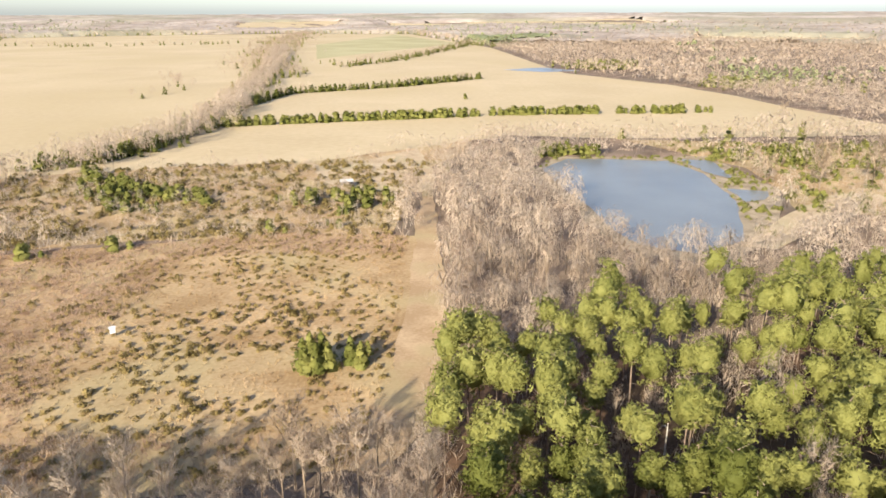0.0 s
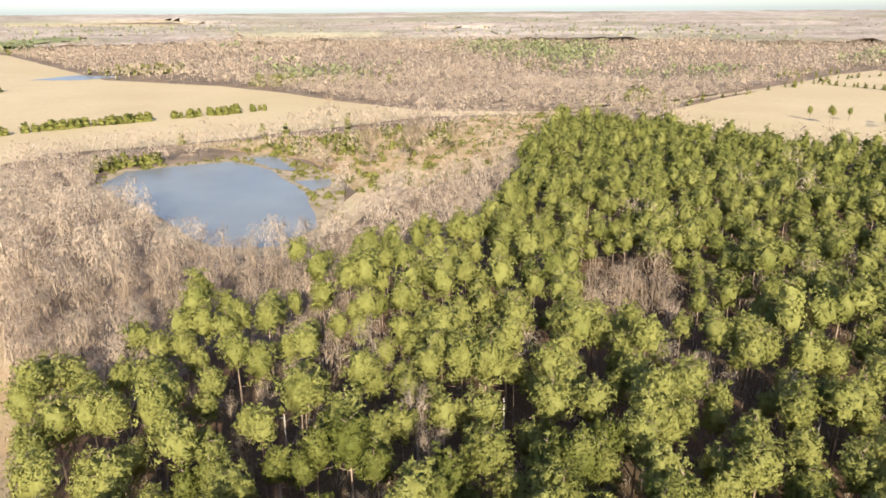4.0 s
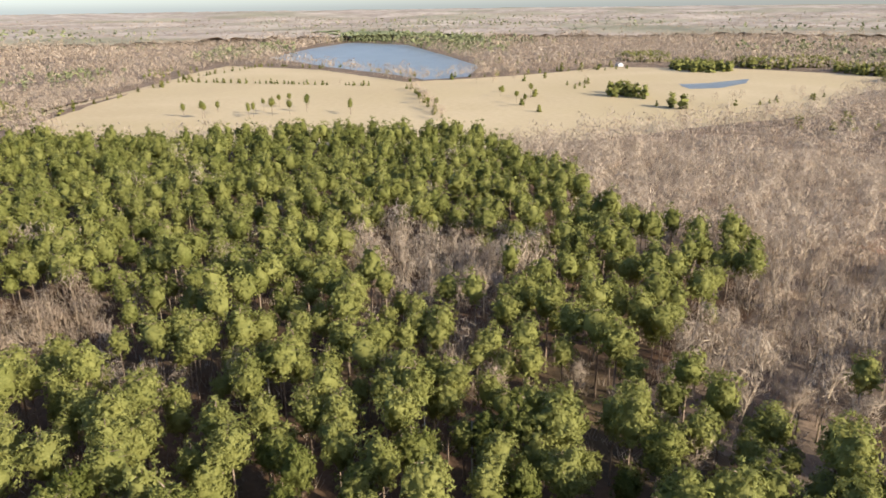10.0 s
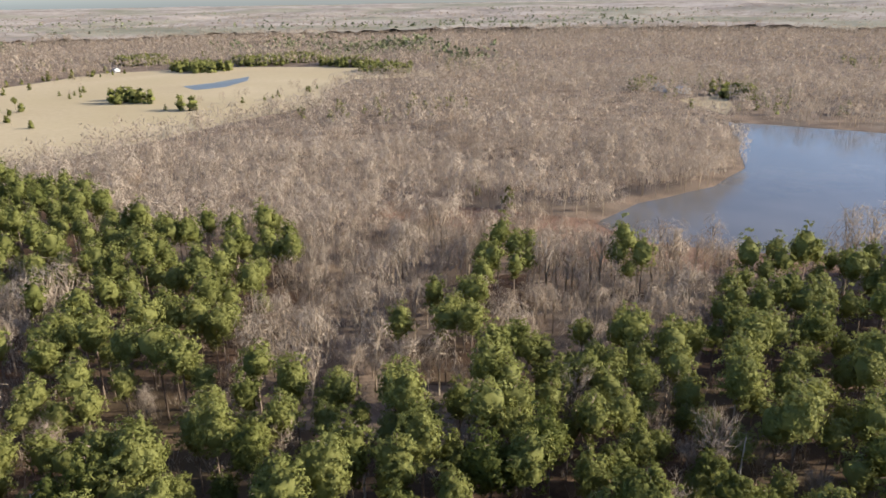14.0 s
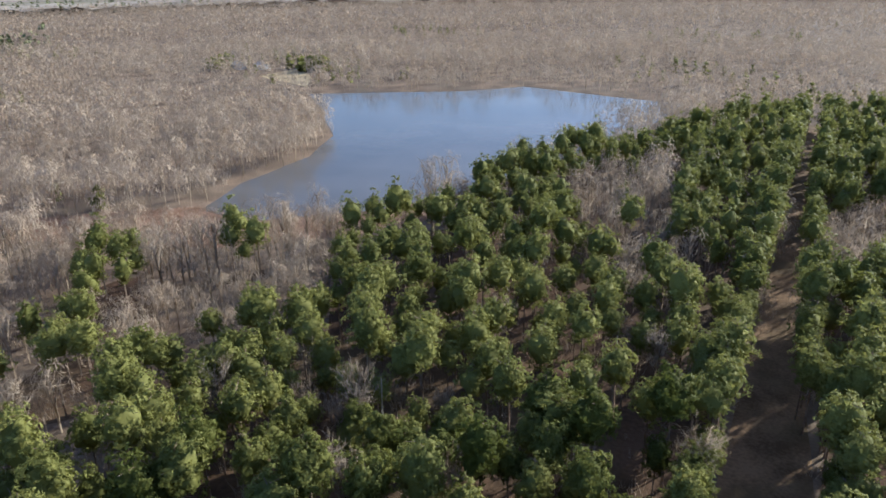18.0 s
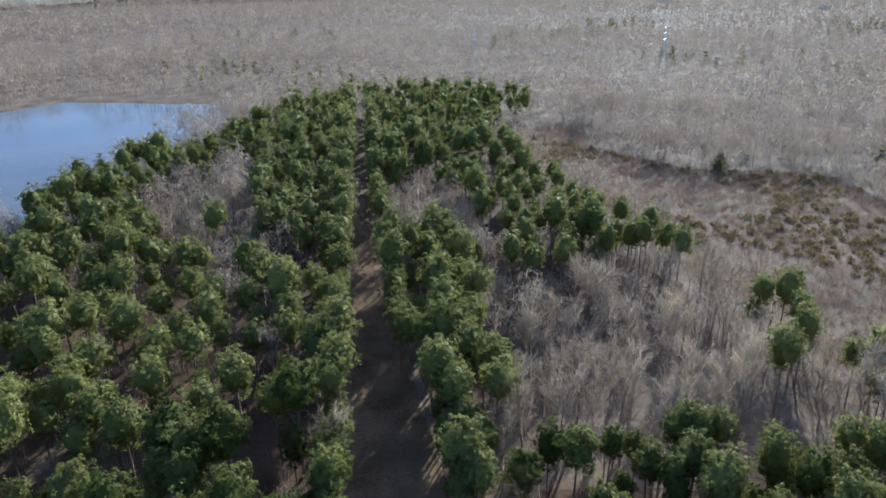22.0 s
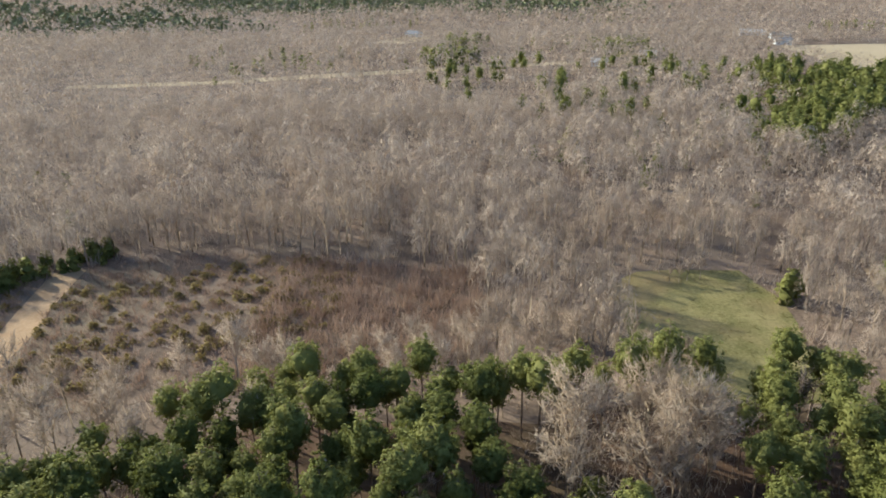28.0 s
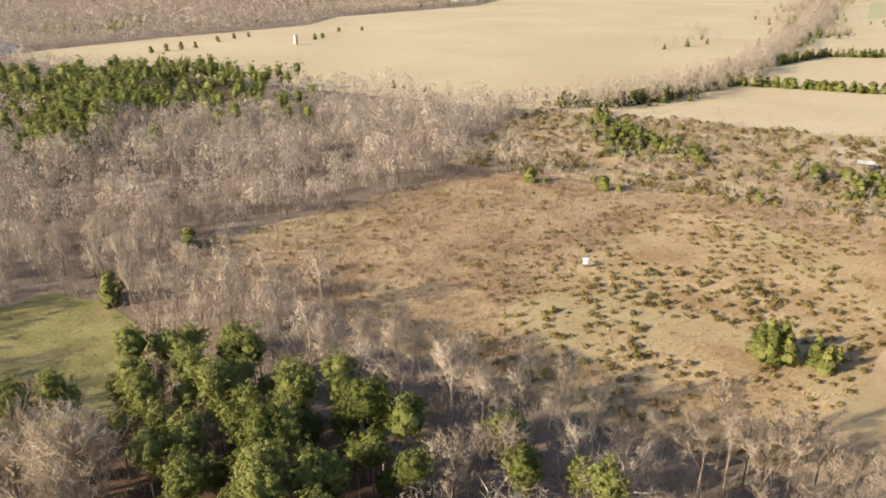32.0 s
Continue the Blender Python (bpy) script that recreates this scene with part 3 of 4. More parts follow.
def bare_tree(seed, limbs, subs, twigs, width, spread=2.6, h=13.0, sides=4):
    """A leafless hardwood: trunk, rising limbs, branches and fine twigs."""
    rng = np.random.default_rng(seed)
    fork = h * rng.uniform(0.28, 0.45)
    lean = rng.normal(size=2) * 0.5
    top = np.array((lean[0], lean[1], h * 0.82))
    stem = tube([(0, 0, 0), (lean[0] * 0.2, lean[1] * 0.2, fork), tuple(top)], (0.19, 0.13, 0.03), sides)
    mid = np.array((0, 0, h * 0.55))
    ss, se, sw = [], [], []
    for i in range(limbs):
        u = (i + rng.uniform(0, 1)) / limbs
        root = np.array((lean[0] * 0.2, lean[1] * 0.2, fork)) * (1 - u) + top * u
        a = i * 2.399 + rng.normal() * 0.5
        o = np.array((math.cos(a), math.sin(a), 0))
        tip = root + o * spread * rng.uniform(0.55, 1.15) * (1 - 0.55 * u) + np.array((0, 0, (h - root[2]) * rng.uniform(0.45, 0.95)))
        ss.append(root), se.append(tip), sw.append(width * 2.6)
        for k in range(subs):
            t = 0.25 + 0.7 * (k + rng.uniform(0, 1)) / max(subs, 1)
            r2 = root + (tip - root) * t
            d2 = rng.normal(size=3) * 0.55 + o * 0.5 + np.array((0, 0, 0.9))
            t2 = r2 + d2 / np.linalg.norm(d2) * rng.uniform(1.2, 2.4)
            ss.append(r2), se.append(t2), sw.append(width * 1.4)
            for j in range(twigs):
                t3 = rng.uniform(0.2, 1)
                r3 = r2 + (t2 - r2) * t3
                d3 = rng.normal(size=3) * 0.6 + np.array((0, 0, 0.75)) + o * 0.3
                ss.append(r3), se.append(r3 + d3 / np.linalg.norm(d3) * rng.uniform(0.6, 1.5)), sw.append(width)
    ss, se = np.array(ss), np.array(se)
    out = ((ss + se) / 2 - mid) / np.array((spread, spread, h * 0.4))
    out = out / (np.linalg.norm(out, axis=1)[:, None] + 1e-6) + rng.normal(size=out.shape) * 0.3
    return join_soft([stems_soft(stem, rng), outward(slivers(ss, se, np.array(sw), rng, out), out)])


def twig_dome(seed, count, width, length, spread=2.7, h=13.0, lobes=6):
    """A leafless crown seen from afar: brooms of twigs in rounded lobes on a pale forked stem."""
    rng = np.random.default_rng(seed)
    la = np.arange(lobes) * 2.4 + rng.normal(size=lobes) * 0.4
    lu = (np.arange(lobes) + 0.5) / lobes
    lr = spread * 0.62 * np.sqrt(1 - (lu * 0.95) ** 2) * rng.uniform(0.7, 1.15, lobes)
    lc = np.stack([lr * np.cos(la), lr * np.sin(la), h * (0.36 + 0.45 * lu)], 1)
    size = spread * rng.uniform(0.42, 0.62, lobes)
    pick = rng.integers(0, lobes, count)
    d = rng.normal(size=(count, 3))
    d[:, 2] = np.abs(d[:, 2]) * 1.1 - 0.25
    d += (lc[pick] - np.array((0, 0, h * 0.5))) / np.array((spread, spread, h * 0.4)) * 0.7
    d /= np.linalg.norm(d, axis=1)[:, None]
    tall = np.array((1, 1, h * 0.19 / (spread * 0.52)))
    tip = lc[pick] + d * size[pick][:, None] * tall * rng.uniform(0.6, 1.08, (count, 1))
    crown = (tip - np.array((0, 0, h * 0.5))) / np.array((spread, spread, h * 0.5))
    face = d * 0.8 + crown * 0.5 + np.array((0, 0, 0.15)) + rng.normal(size=d.shape) * 0.12
    face /= np.linalg.norm(face, axis=1)[:, None]
    grow = rng.normal(size=d.shape) * 0.42 + np.array((0, 0, 0.85))
    grow -= face * ((grow * face).sum(1)[:, None] - 0.1) * 0.85
    grow /= np.linalg.norm(grow, axis=1)[:, None]
    s0 = tip - grow * (length * rng.uniform(0.6, 1.3, (count, 1)))
    stem = slivers(np.array([(0.0, 0, 0), (0.1, 0, 0), (0, 0.1, h * 0.3)]), np.array([(0.5, 0.1, h * 0.85), (-0.8, 0.3, h * 0.78), (0.2, -0.9, h * 0.75)]), 0.18, rng)
    return join_soft([outward(slivers(s0, tip, width * rng.uniform(0.6, 1.4, count), rng, face), face), stems_soft(stem, rng)])


def tuft_plant(seed, count, h, spread, width, bias=0.8):
    """A clump of stems or a small bush, 1 high before scaling."""
    rng = np.random.default_rng(seed)
    s0 = rng.normal(size=(count, 3)) * np.array((spread * 0.35, spread * 0.35, 0))
    d = rng.normal(size=(count, 3)) * np.array((spread, spread, 0.15)) * 0.5 + np.array((0, 0, bias))
    ln = h * rng.uniform(0.5, 1.1, (count, 1))
    return slivers(s0, s0 + d / np.linalg.norm(d, axis=1)[:, None] * ln, width * rng.uniform(0.6, 1.3, count), rng)


def bushy(seed, n, per, size, rx, h, cone=0.0, k=0):
    """A dense evergreen bush or cedar: leaf sprays over an uneven mound or cone."""
    rng = np.random.default_rng(seed)
    u = rng.uniform(0.02, 1, n)
    a = rng.uniform(0, 6.28, n)
    prof = np.where(cone > 0, (1 - u) ** 0.75 * (0.75 + 0.25 * np.minimum(1, u * 6)), np.sqrt(np.maximum(0.03, 1 - (u * 1.1 - 0.15) ** 2)))
    rr = rx * prof * rng.uniform(0.65, 1.05, n) * (1 + 0.18 * np.sin(3 * a + 5 * u))
    c = np.stack([rr * np.cos(a), rr * np.sin(a), u * h * 0.95], 1)
    o = np.stack([np.cos(a), np.sin(a), 0.6 + 0 * a], 1)
    if not k:
        return tufts(c, o, per, size, rng)
    cu = (np.arange(k) + 0.5) / k
    ca = np.arange(k) * 2.4
    cp = np.where(cone > 0, (1 - cu) ** 0.75, np.sqrt(np.maximum(0.03, 1 - (cu * 1.1 - 0.15) ** 2)))
    cr = np.maximum(rx * cp * 0.5, rx * 0.12)
    cc = np.stack([cr * 0.7 * np.cos(ca), cr * 0.7 * np.sin(ca), cu * h * 0.88], 1)
    co = np.stack([np.cos(ca), np.sin(ca), 0.6 + 0 * ca], 1)
    core = clumps(cc, cr * 1.15 + 0.04 * h, co, 1, 0.25, rng)
    return join_soft([core, tufts(c, o, per, size, rng)])


# ---- ground ----
def ring_sheet(name, radii, count, z_of, mat, keep=None, label="", category="", kind="structure"):
    """A round sheet of rings; keep(x, y) says which cells stay."""
    th = np.linspace(0, 2 * np.pi, count, endpoint=False)
    x = radii[:, None] * np.cos(th)[None]
    y = radii[:, None] * np.sin(th)[None]
    z = z_of(x, y)
    v = np.stack([x, y, z], -1).reshape(-1, 3)
    i, j = np.meshgrid(np.arange(len(radii) - 1), np.arange(count), indexing="ij")
    j2 = (j + 1) % count
    a, b, c, d = i * count + j, i * count + j2, (i + 1) * count + j2, (i + 1) * count + j
    if keep is not None:
        ok = keep((x[i, j] + x[i + 1, j2]) / 2, (y[i, j] + y[i + 1, j2]) / 2)
        a, b, c, d = a[ok], b[ok], c[ok], d[ok]
    f = np.concatenate([np.stack([a.ravel(), d.ravel(), c.ravel()], 1), np.stack([a.ravel(), c.ravel(), b.ravel()], 1)])
    used, inv = np.unique(f, return_inverse=True)
    ob = new(name, mesh_from(name, v[used], inv.reshape(-1, 3), mat))
    return tagged(ob, label, category, kind=kind)


ring_sheet("ground", np.concatenate([[0.001], np.geomspace(15, 4960, 110)]), 240, lambda x, y: hill(x, y), M_LITTER, None, "leaf-strewn brown earth rolling out to the horizon", "ground")


def patch(name, outline, z, mat, label, category, step=6.0, amp=1.2, kind="structure"):
    """A flat area of the ground with a softly wandering edge."""
    ring = wander(outline, step, amp)
    bm = bmesh.new()
    face = bm.faces.new([bm.verts.new((px, py, z)) for px, py in ring])
    if face.calc_area() and face.normal.z < 0:
        face.normal_flip()
    bmesh.ops.triangulate(bm, faces=bm.faces[:])
    bmesh.ops.recalc_face_normals(bm, faces=bm.faces[:])
    me = bpy.data.meshes.new(name)
    bm.to_mesh(me)
    bm.free()
    me.materials.append(mat)
    return tagged(new(name, me), label, category, kind=kind)


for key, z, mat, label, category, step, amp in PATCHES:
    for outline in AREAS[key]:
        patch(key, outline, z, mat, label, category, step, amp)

ring_sheet("far_field", np.geomspace(1400, 3500, 120), 900, lambda x, y: hill(x, y) + 0.4, M_HAY, lambda a, b: inside("far_field", a, b), "pale straw-coloured fields among the far woods", "field")

# ---- woods ----
def jitter_grid(reach, gap, seed, inner=0.0, loose=0.48):
    rng = np.random.default_rng(seed)
    n = int(reach / gap)
    gx, gy = np.meshgrid(np.arange(-n, n + 1) * gap, np.arange(-n, n + 1) * gap)
    x = gx.ravel() + rng.uniform(-loose, loose, gx.size) * gap
    y = gy.ravel() + rng.uniform(-loose, loose, gx.size) * gap
    r = np.hypot(x, y)
    k = (r < reach) & (r >= inner)
    return x[k], y[k], rng


PINE_NEAR = [pine_parts(10 + i, 30, 3, 230, 13, 0.42) for i in range(8)]
PINE_MID = [pine_parts(40 + i, 26, 2, 140, 9, 0.52, 3) for i in range(7)]
PINE_BACK = [pine_parts(50 + i, 20, 2, 72, 7, 0.68, 3) for i in range(6)]
PINE_FAR = [pine_parts(60 + i, 12, 1, 30, 6, 1.0, 3, (4.5, 6.5))[1] for i in range(6)]
BARE_NEAR = [bare_tree(80 + i, 12, 7, 10, 0.055, 2.9) for i in range(7)]
BARE_TALL = [join_soft([bare_tree(140 + i, 9, 2, 0, 0.1, 2.4, 12.0, 3), twig_dome(160 + i, 330, 0.09, 1.4, 3.5, 13.5, 7)]) for i in range(7)]
BARE_MID = [twig_dome(100 + i, 185, 0.175, 1.4, 3.8, 13.5, 7) for i in range(7)]
BARE_FAR = [twig_dome(120 + i, 58, 0.38, 1.7, 5.5, 13.5, 5) for i in range(6)]
BARE_HORIZON = [twig_dome(150 + i, 24, 0.8, 2.4, 8.0, 13.5, 4) for i in range(6)]
CEDAR_BLOB = [bushy(170 + i, 8, 3, 2.6, 3.6, 13.0) for i in range(4)]


def tree_things(name, trunks, crowns, xs, ys, ss, trunk_mat, crown_mat, label, category, group, crown_name="crown"):
    """Single trees: an empty at the foot with a trunk and a crown, the meshes shared between alike trees."""
    rng = np.random.default_rng(len(xs))
    meshes = [(mesh_from("trunk", *t, trunk_mat), mesh_from(crown_name, c[0], c[1], crown_mat, c[2])) for t, c in zip(trunks, crowns)]
    for i in range(len(xs)):
        k = int(rng.integers(0, len(meshes)))
        root = new(name)
        w = float(ss[i] * rng.uniform(0.9, 1.15))
        root.matrix_world = pose(float(xs[i]), float(ys[i]), 0, 0, 0, float(rng.uniform(0, 360))) @ Matrix.Diagonal((w, w, float(ss[i]), 1))
        tagged(root, label, category, group)
        for nm, me in zip(("trunk", crown_name), meshes[k]):
            new(nm, me).parent = root


# pines
edge_x = np.concatenate([np.full(70, 6.8), np.full(70, -5.4)])
edge_y = np.concatenate([np.linspace(-62, -335, 70)] * 2)
edge_x = edge_x + np.where(edge_x < 0, 4.0, 0.0) * np.clip((-62 - edge_y) / 120, 0, 1) + 0.5 * np.sin(edge_y)
edge_x = np.where((edge_x < 3) & (edge_y > -100), edge_x - 3.5, edge_x)
x, y, rng = jitter_grid(460, 5.5, 1, 5, 0.4)
dens = pine_density(x, y)
k = rng.uniform(size=len(x)) < dens
more_x, more_y, _ = jitter_grid(112, 7.4, 5, 42)
thick = (more_x < -30) & (pine_density(more_x, more_y) > 0.5)
# single pines at the edge of the brushy clearing and before the old field
row_y = np.linspace(-66, -150, 22)
row_x = -12.5 - 2.5 * np.sin(row_y * 0.9) - np.where(row_y > -80, -1.5, 1.0)
lone_x = np.array([-65, -68, -71.5, -70, -67, -71, -74, -69.5, -58, -30, -25, -40, -32, -35, 119])
lone_y = np.array([-105, -108, -106, -99, -93, -86, -85, -78, -84, 64, 62, 63, 56, 60, -22])
x, y = np.concatenate([x[k], edge_x, row_x, lone_x, more_x[thick]]), np.concatenate([y[k], edge_y, row_y, lone_y, more_y[thick]])
s = rng.normal(1.0, 0.16, len(x)).clip(0.6, 1.3) * pine_height(x, y)
r = np.hypot(x, y)
order = np.argsort(np.where(r > 62, r, 1e6))
single = np.zeros(len(x), bool)
single[order[:300]] = True
tree_things("pine_tree", [p[0] for p in PINE_NEAR], [p[1] for p in PINE_NEAR], x[single], y[single], s[single], M_PINEBARK, M_NEEDLE,
            "tall loblolly pine with a bare trunk and yellow-green crown", "pine tree", "pines of the plantation")
far = ~single & (r >= 235)
for name, trees, pick in (("pine_stand", PINE_MID, ~single & (r < 128)), ("further_pine_stand", PINE_BACK, ~single & (r >= 128) & (r < 235))):
    turn = np.random.default_rng(77).uniform(0, 6.28, pick.sum())
    bake(name + "_crowns", [p[1] for p in trees], x[pick], y[pick], s[pick], M_NEEDLE, "close stand of green loblolly pine crowns", "pine wood", turn=turn)
    bake(name + "_trunks", [p[0] for p in trees], x[pick], y[pick], s[pick], M_PINEBARK, "grey-brown trunks of the pine stand", "pine wood", turn=turn)
bake("far_pine_stand", PINE_FAR, x[far], y[far], s[far], M_NEEDLE, "dark green pine stands beyond the near wood", "pine wood")

# leafless hardwoods
x, y, rng = jitter_grid(330, 4.9, 2, 5)
dens = bare_density(x, y)
k = rng.uniform(size=len(x)) < dens
x, y = x[k], y[k]
swell = np.sin(x * 0.13 + 1.3 * np.sin(y * 0.07)) * np.sin(y * 0.15 + 1.1 * np.sin(x * 0.09))
s = (rng.normal(0.82, 0.17, len(x)) + 0.15 * swell).clip(0.4, 1.3) * bare_height(x, y)
r = np.hypot(x, y)
order = np.argsort(np.where(r > 66, r, 1e6))
single = np.zeros(len(x), bool)
single[order[:300]] = True
bare_meshes = [mesh_from("branches", b[0], b[1], M_TWIG, b[2]) for b in BARE_NEAR]
for px, py, ps in zip(x[single], y[single], s[single]):
    q = int(rng.integers(0, len(bare_meshes)))
    ob = new("bare_tree", bare_meshes[q])
    ob.matrix_world = pose(float(px), float(py), 0, 0, 0, float(rng.uniform(0, 360))) @ Matrix.Scale(float(ps), 4)
    tagged(ob, "leafless grey-tan hardwood with fine upright twigs", "bare tree", "bare hardwoods near the pines")
middle = ~single & (r < 190)
bake("bare_wood_edge", BARE_TALL, x[middle], y[middle], s[middle], M_TWIG, "slim leafless hardwoods with upright pale stems", "bare wood")
rest = ~single & (r >= 190) & (np.random.default_rng(3).uniform(size=len(x)) < 0.95)
bake("bare_wood", BARE_MID, x[rest], y[rest], s[rest], M_TWIG, "leafless grey-tan hardwood forest in winter", "bare wood")

x, y, rng = jitter_grid(720, 7.8, 3, 325)
k = (rng.uniform(size=len(x)) < bare_density(x, y) * 1.1) & ~far_pine(x, y)
x, y = x[k], y[k]
s = rng.normal(0.98, 0.2, len(x)).clip(0.5, 1.5) * (0.7 + 0.36 * stand(x, y))
bake("bare_wood_beyond", BARE_FAR, x, y, s, M_TWIG, "leafless hardwood forest beyond the near woods", "bare wood")

x, y, rng = jitter_grid(1560, 13.4, 4, 715)
k = rng.uniform(size=len(x)) < bare_density(x, y) * 1.1
x, y = x[k], y[k]
s = rng.normal(1.0, 0.14, len(x)).clip(0.6, 1.4) * (0.8 + 0.5 * stand(x * 0.6, y * 0.6))
green = far_pine(x, y)
bake("bare_wood_distant", BARE_HORIZON, x[~green], y[~green], s[~green], M_TWIG, "leafless hardwood forest fading into the distance", "bare wood")
bake("pine_wood_distant", CEDAR_BLOB, x[green], y[green], s[green] * 1.1, M_FARPINE, "dark green pine patches among distant bare woods", "pine wood")


def near_edge(x, y, reach):
    """Where an open place or low scrub lies within that many metres."""
    edge = np.zeros(np.shape(x), bool)
    for dx, dy in ((0, 0), (1, 0), (-1, 0), (0, 1), (0, -1)):
        edge |= bare_density(x + dx * reach, y + dy * reach) < 0.36
    return edge


def canopy_z(x, y):
    rng = np.random.default_rng(9)
    top = np.where(near_edge(x, y, 22), 0.2, 7.0 + 5.0 * stand(x * 0.4, y * 0.4))
    return hill(x, y) + top + rng.uniform(-1, 1, x.shape) * np.where(top > 1, 3.0, 0.1)


rings = np.geomspace(1500, 4955, 130)
ring_sheet("far_bare_canopy", rings, 640, canopy_z, M_FARTWIG, lambda a, b: ~near_edge(a, b, 5) & ~far_pine(a, b), "hazy leafless forest canopy reaching the horizon", "far wood", "stuff")
ring_sheet("far_pine_canopy", rings, 640, lambda a, b: canopy_z(a, b) + 2.0, M_FARPINE, lambda a, b: ~near_edge(a, b, 5) & far_pine(a, b), "dark green pine patches in the far forest", "far wood", "stuff")

x, y, rng = jitter_grid(3300, 27.0, 6, 1540)
k = (bare_density(x, y) > 0.5) & (rng.uniform(size=len(x)) < 0.9)
x, y = x[k], y[k]
s = rng.normal(1.08, 0.15, len(x)).clip(0.6, 1.6) * (0.8 + 0.5 * stand(x * 0.4, y * 0.4))
green = far_pine(x, y) | (rng.uniform(size=len(x)) < np.clip(0.5 * np.sin(x * 0.0031) * np.sin(y * 0.0027 + 1) + 0.08, 0.03, 1))
BARE_FAINT = [twig_dome(180 + i, 7, 2.6, 4.5, 8.5) for i in range(5)]
PINE_FAINT = [bushy(190 + i, 3, 3, 5.0, 6.0, 12.5) for i in range(4)]
bake("bare_wood_horizon", BARE_FAINT, x[~green], y[~green], s[~green], M_TWIG, "faint leafless crowns of the far forest", "far wood")
bake("pine_wood_horizon", PINE_FAINT, x[green], y[green], s[green], M_FARPINE, "faint green pines of the far forest", "far wood")

# pine groves standing by themselves in the farmland
gx, gy = [], []
rng = np.random.default_rng(31)
for cx, cy, rad in NEAR_GROVES:
    n = int(rad * rad * 3.14 / 26)
    a, q = rng.uniform(0, 6.28, n), rad * np.sqrt(rng.uniform(0, 1, n))
    gx.append(cx + q * np.cos(a) * 1.4), gy.append(cy + q * np.sin(a))
gx, gy = np.concatenate(gx), np.concatenate(gy)
GROVE = [bushy(260 + i, 26, 3, 1.4, 3.0, 11.0, 0.0, 4) for i in range(4)]
bake("farm_groves", GROVE, gx, gy, rng.uniform(0.7, 1.05, len(gx)), M_NEEDLE, "dark green pine groves at the edge of the far fields", "pine wood")


x, y, rng = jitter_grid(900, 15.0, 33, 150)
green = np.sin(x * 0.021 + 1.4 * np.sin(y * 0.013)) + np.sin(y * 0.024 - 0.6 + np.sin(x * 0.017)) + rng.normal(size=len(x)) * 0.5 > 1.6
k = green & (bare_density(x, y) > 0.5) & ~inside("low_scrub", x, y)
bake("scattered_evergreens", GROVE, x[k], y[k], rng.uniform(0.4, 0.85, k.sum()), M_NEEDLE, "scattered green pines among leafless hardwoods", "pine wood")


# ---- hedges, cedars and field trees ----
def along(points, gap, stray, seed):
    """Points strewn along a line."""
    rng = np.random.default_rng(seed)
    xs, ys = [], []
    for (ax, ay), (bx, by) in zip(points, points[1:]):
        n = max(1, int(math.hypot(bx - ax, by - ay) / gap))
        t = (np.arange(n) + rng.uniform(0, 1, n)) / n
        xs.append(ax + (bx - ax) * t + rng.normal(size=n) * stray)
        ys.append(ay + (by - ay) * t + rng.normal(size=n) * stray)
    return np.concatenate(xs), np.concatenate(ys)


CEDAR_CROWN = [bushy(200 + i, 210, 7, 0.36, 2.2, 6.4, 1.0, 9) for i in range(5)]
CEDAR_TRUNK = [tube([(0, 0, 0), (0.05, 0, 2.0), (0, 0.05, 4.5)], (0.13, 0.1, 0.03), 5)] * 5
CEDAR_SMALL = [bushy(205 + i, 80, 5, 0.5, 2.2, 5.4, 0.0, 6) for i in range(5)]
CEDAR_FAR = [bushy(210 + i, 26, 4, 1.1, 2.5, 5.5, 1.0, 3) for i in range(4)]
SHRUB = [bushy(220 + i, 40, 4, 0.4, 1.0, 1.0) for i in range(5)]
SHRUB_FAR = [bushy(225 + i, 22, 3, 0.55, 1.0, 1.0) for i in range(5)]
STEMS = [tuft_plant(230 + i, 16, 1.0, 0.6, 0.032) for i in range(5)]
STEMS_FAR = [tuft_plant(235 + i, 10, 1.0, 0.65, 0.05) for i in range(5)]
GRASS = [tuft_plant(240 + i, 7, 1.0, 0.8, 0.16, 0.6) for i in range(4)]

# the hedge across the hay fields
hx, hy = along([(-140, 425), (-52, 447), (50, 471), (182, 476)], 1.6, 1.2, 1)
gaps = np.sin(hx * 0.23) + 0.6 * np.sin(hx * 0.071) > np.where(hx > 110, 0.4, np.where(hx > 20, 1.1, 1.5))
hx, hy = hx[~gaps], hy[~gaps]
rng = np.random.default_rng(5)
tree_things("hedge_cedar", CEDAR_TRUNK, CEDAR_SMALL, hx, hy, rng.uniform(0.75, 1.25, len(hx)), M_PINEBARK, M_CEDAR, "dark olive cedar in a field hedge", "cedar tree", "cedars of the hay field hedge", "foliage")

# further hedges, the wooded creek and the lines of trees across the farmland
def hedgerow(seed, line, gap, stray, big, bare):
    """Cedars and leafless trees along a line; bare says what share is leafless."""
    lx, ly = along(line, gap, stray, 50 + seed)
    rng = np.random.default_rng(70 + seed)
    leafless = rng.uniform(size=len(lx)) < bare
    sz = rng.uniform(0.55, 1.1, len(lx)) * big
    bake("hedgerow_cedars", CEDAR_FAR, lx[~leafless], ly[~leafless], sz[~leafless], M_CEDAR, "olive-green cedars in a farmland hedgerow", "hedgerow")
    bake("hedgerow_bare_trees", BARE_MID if np.hypot(*line[0]) < 700 else BARE_FAR, lx[leafless], ly[leafless], sz[leafless] * 0.8, M_TWIG, "leafless trees in a farmland hedgerow", "hedgerow")


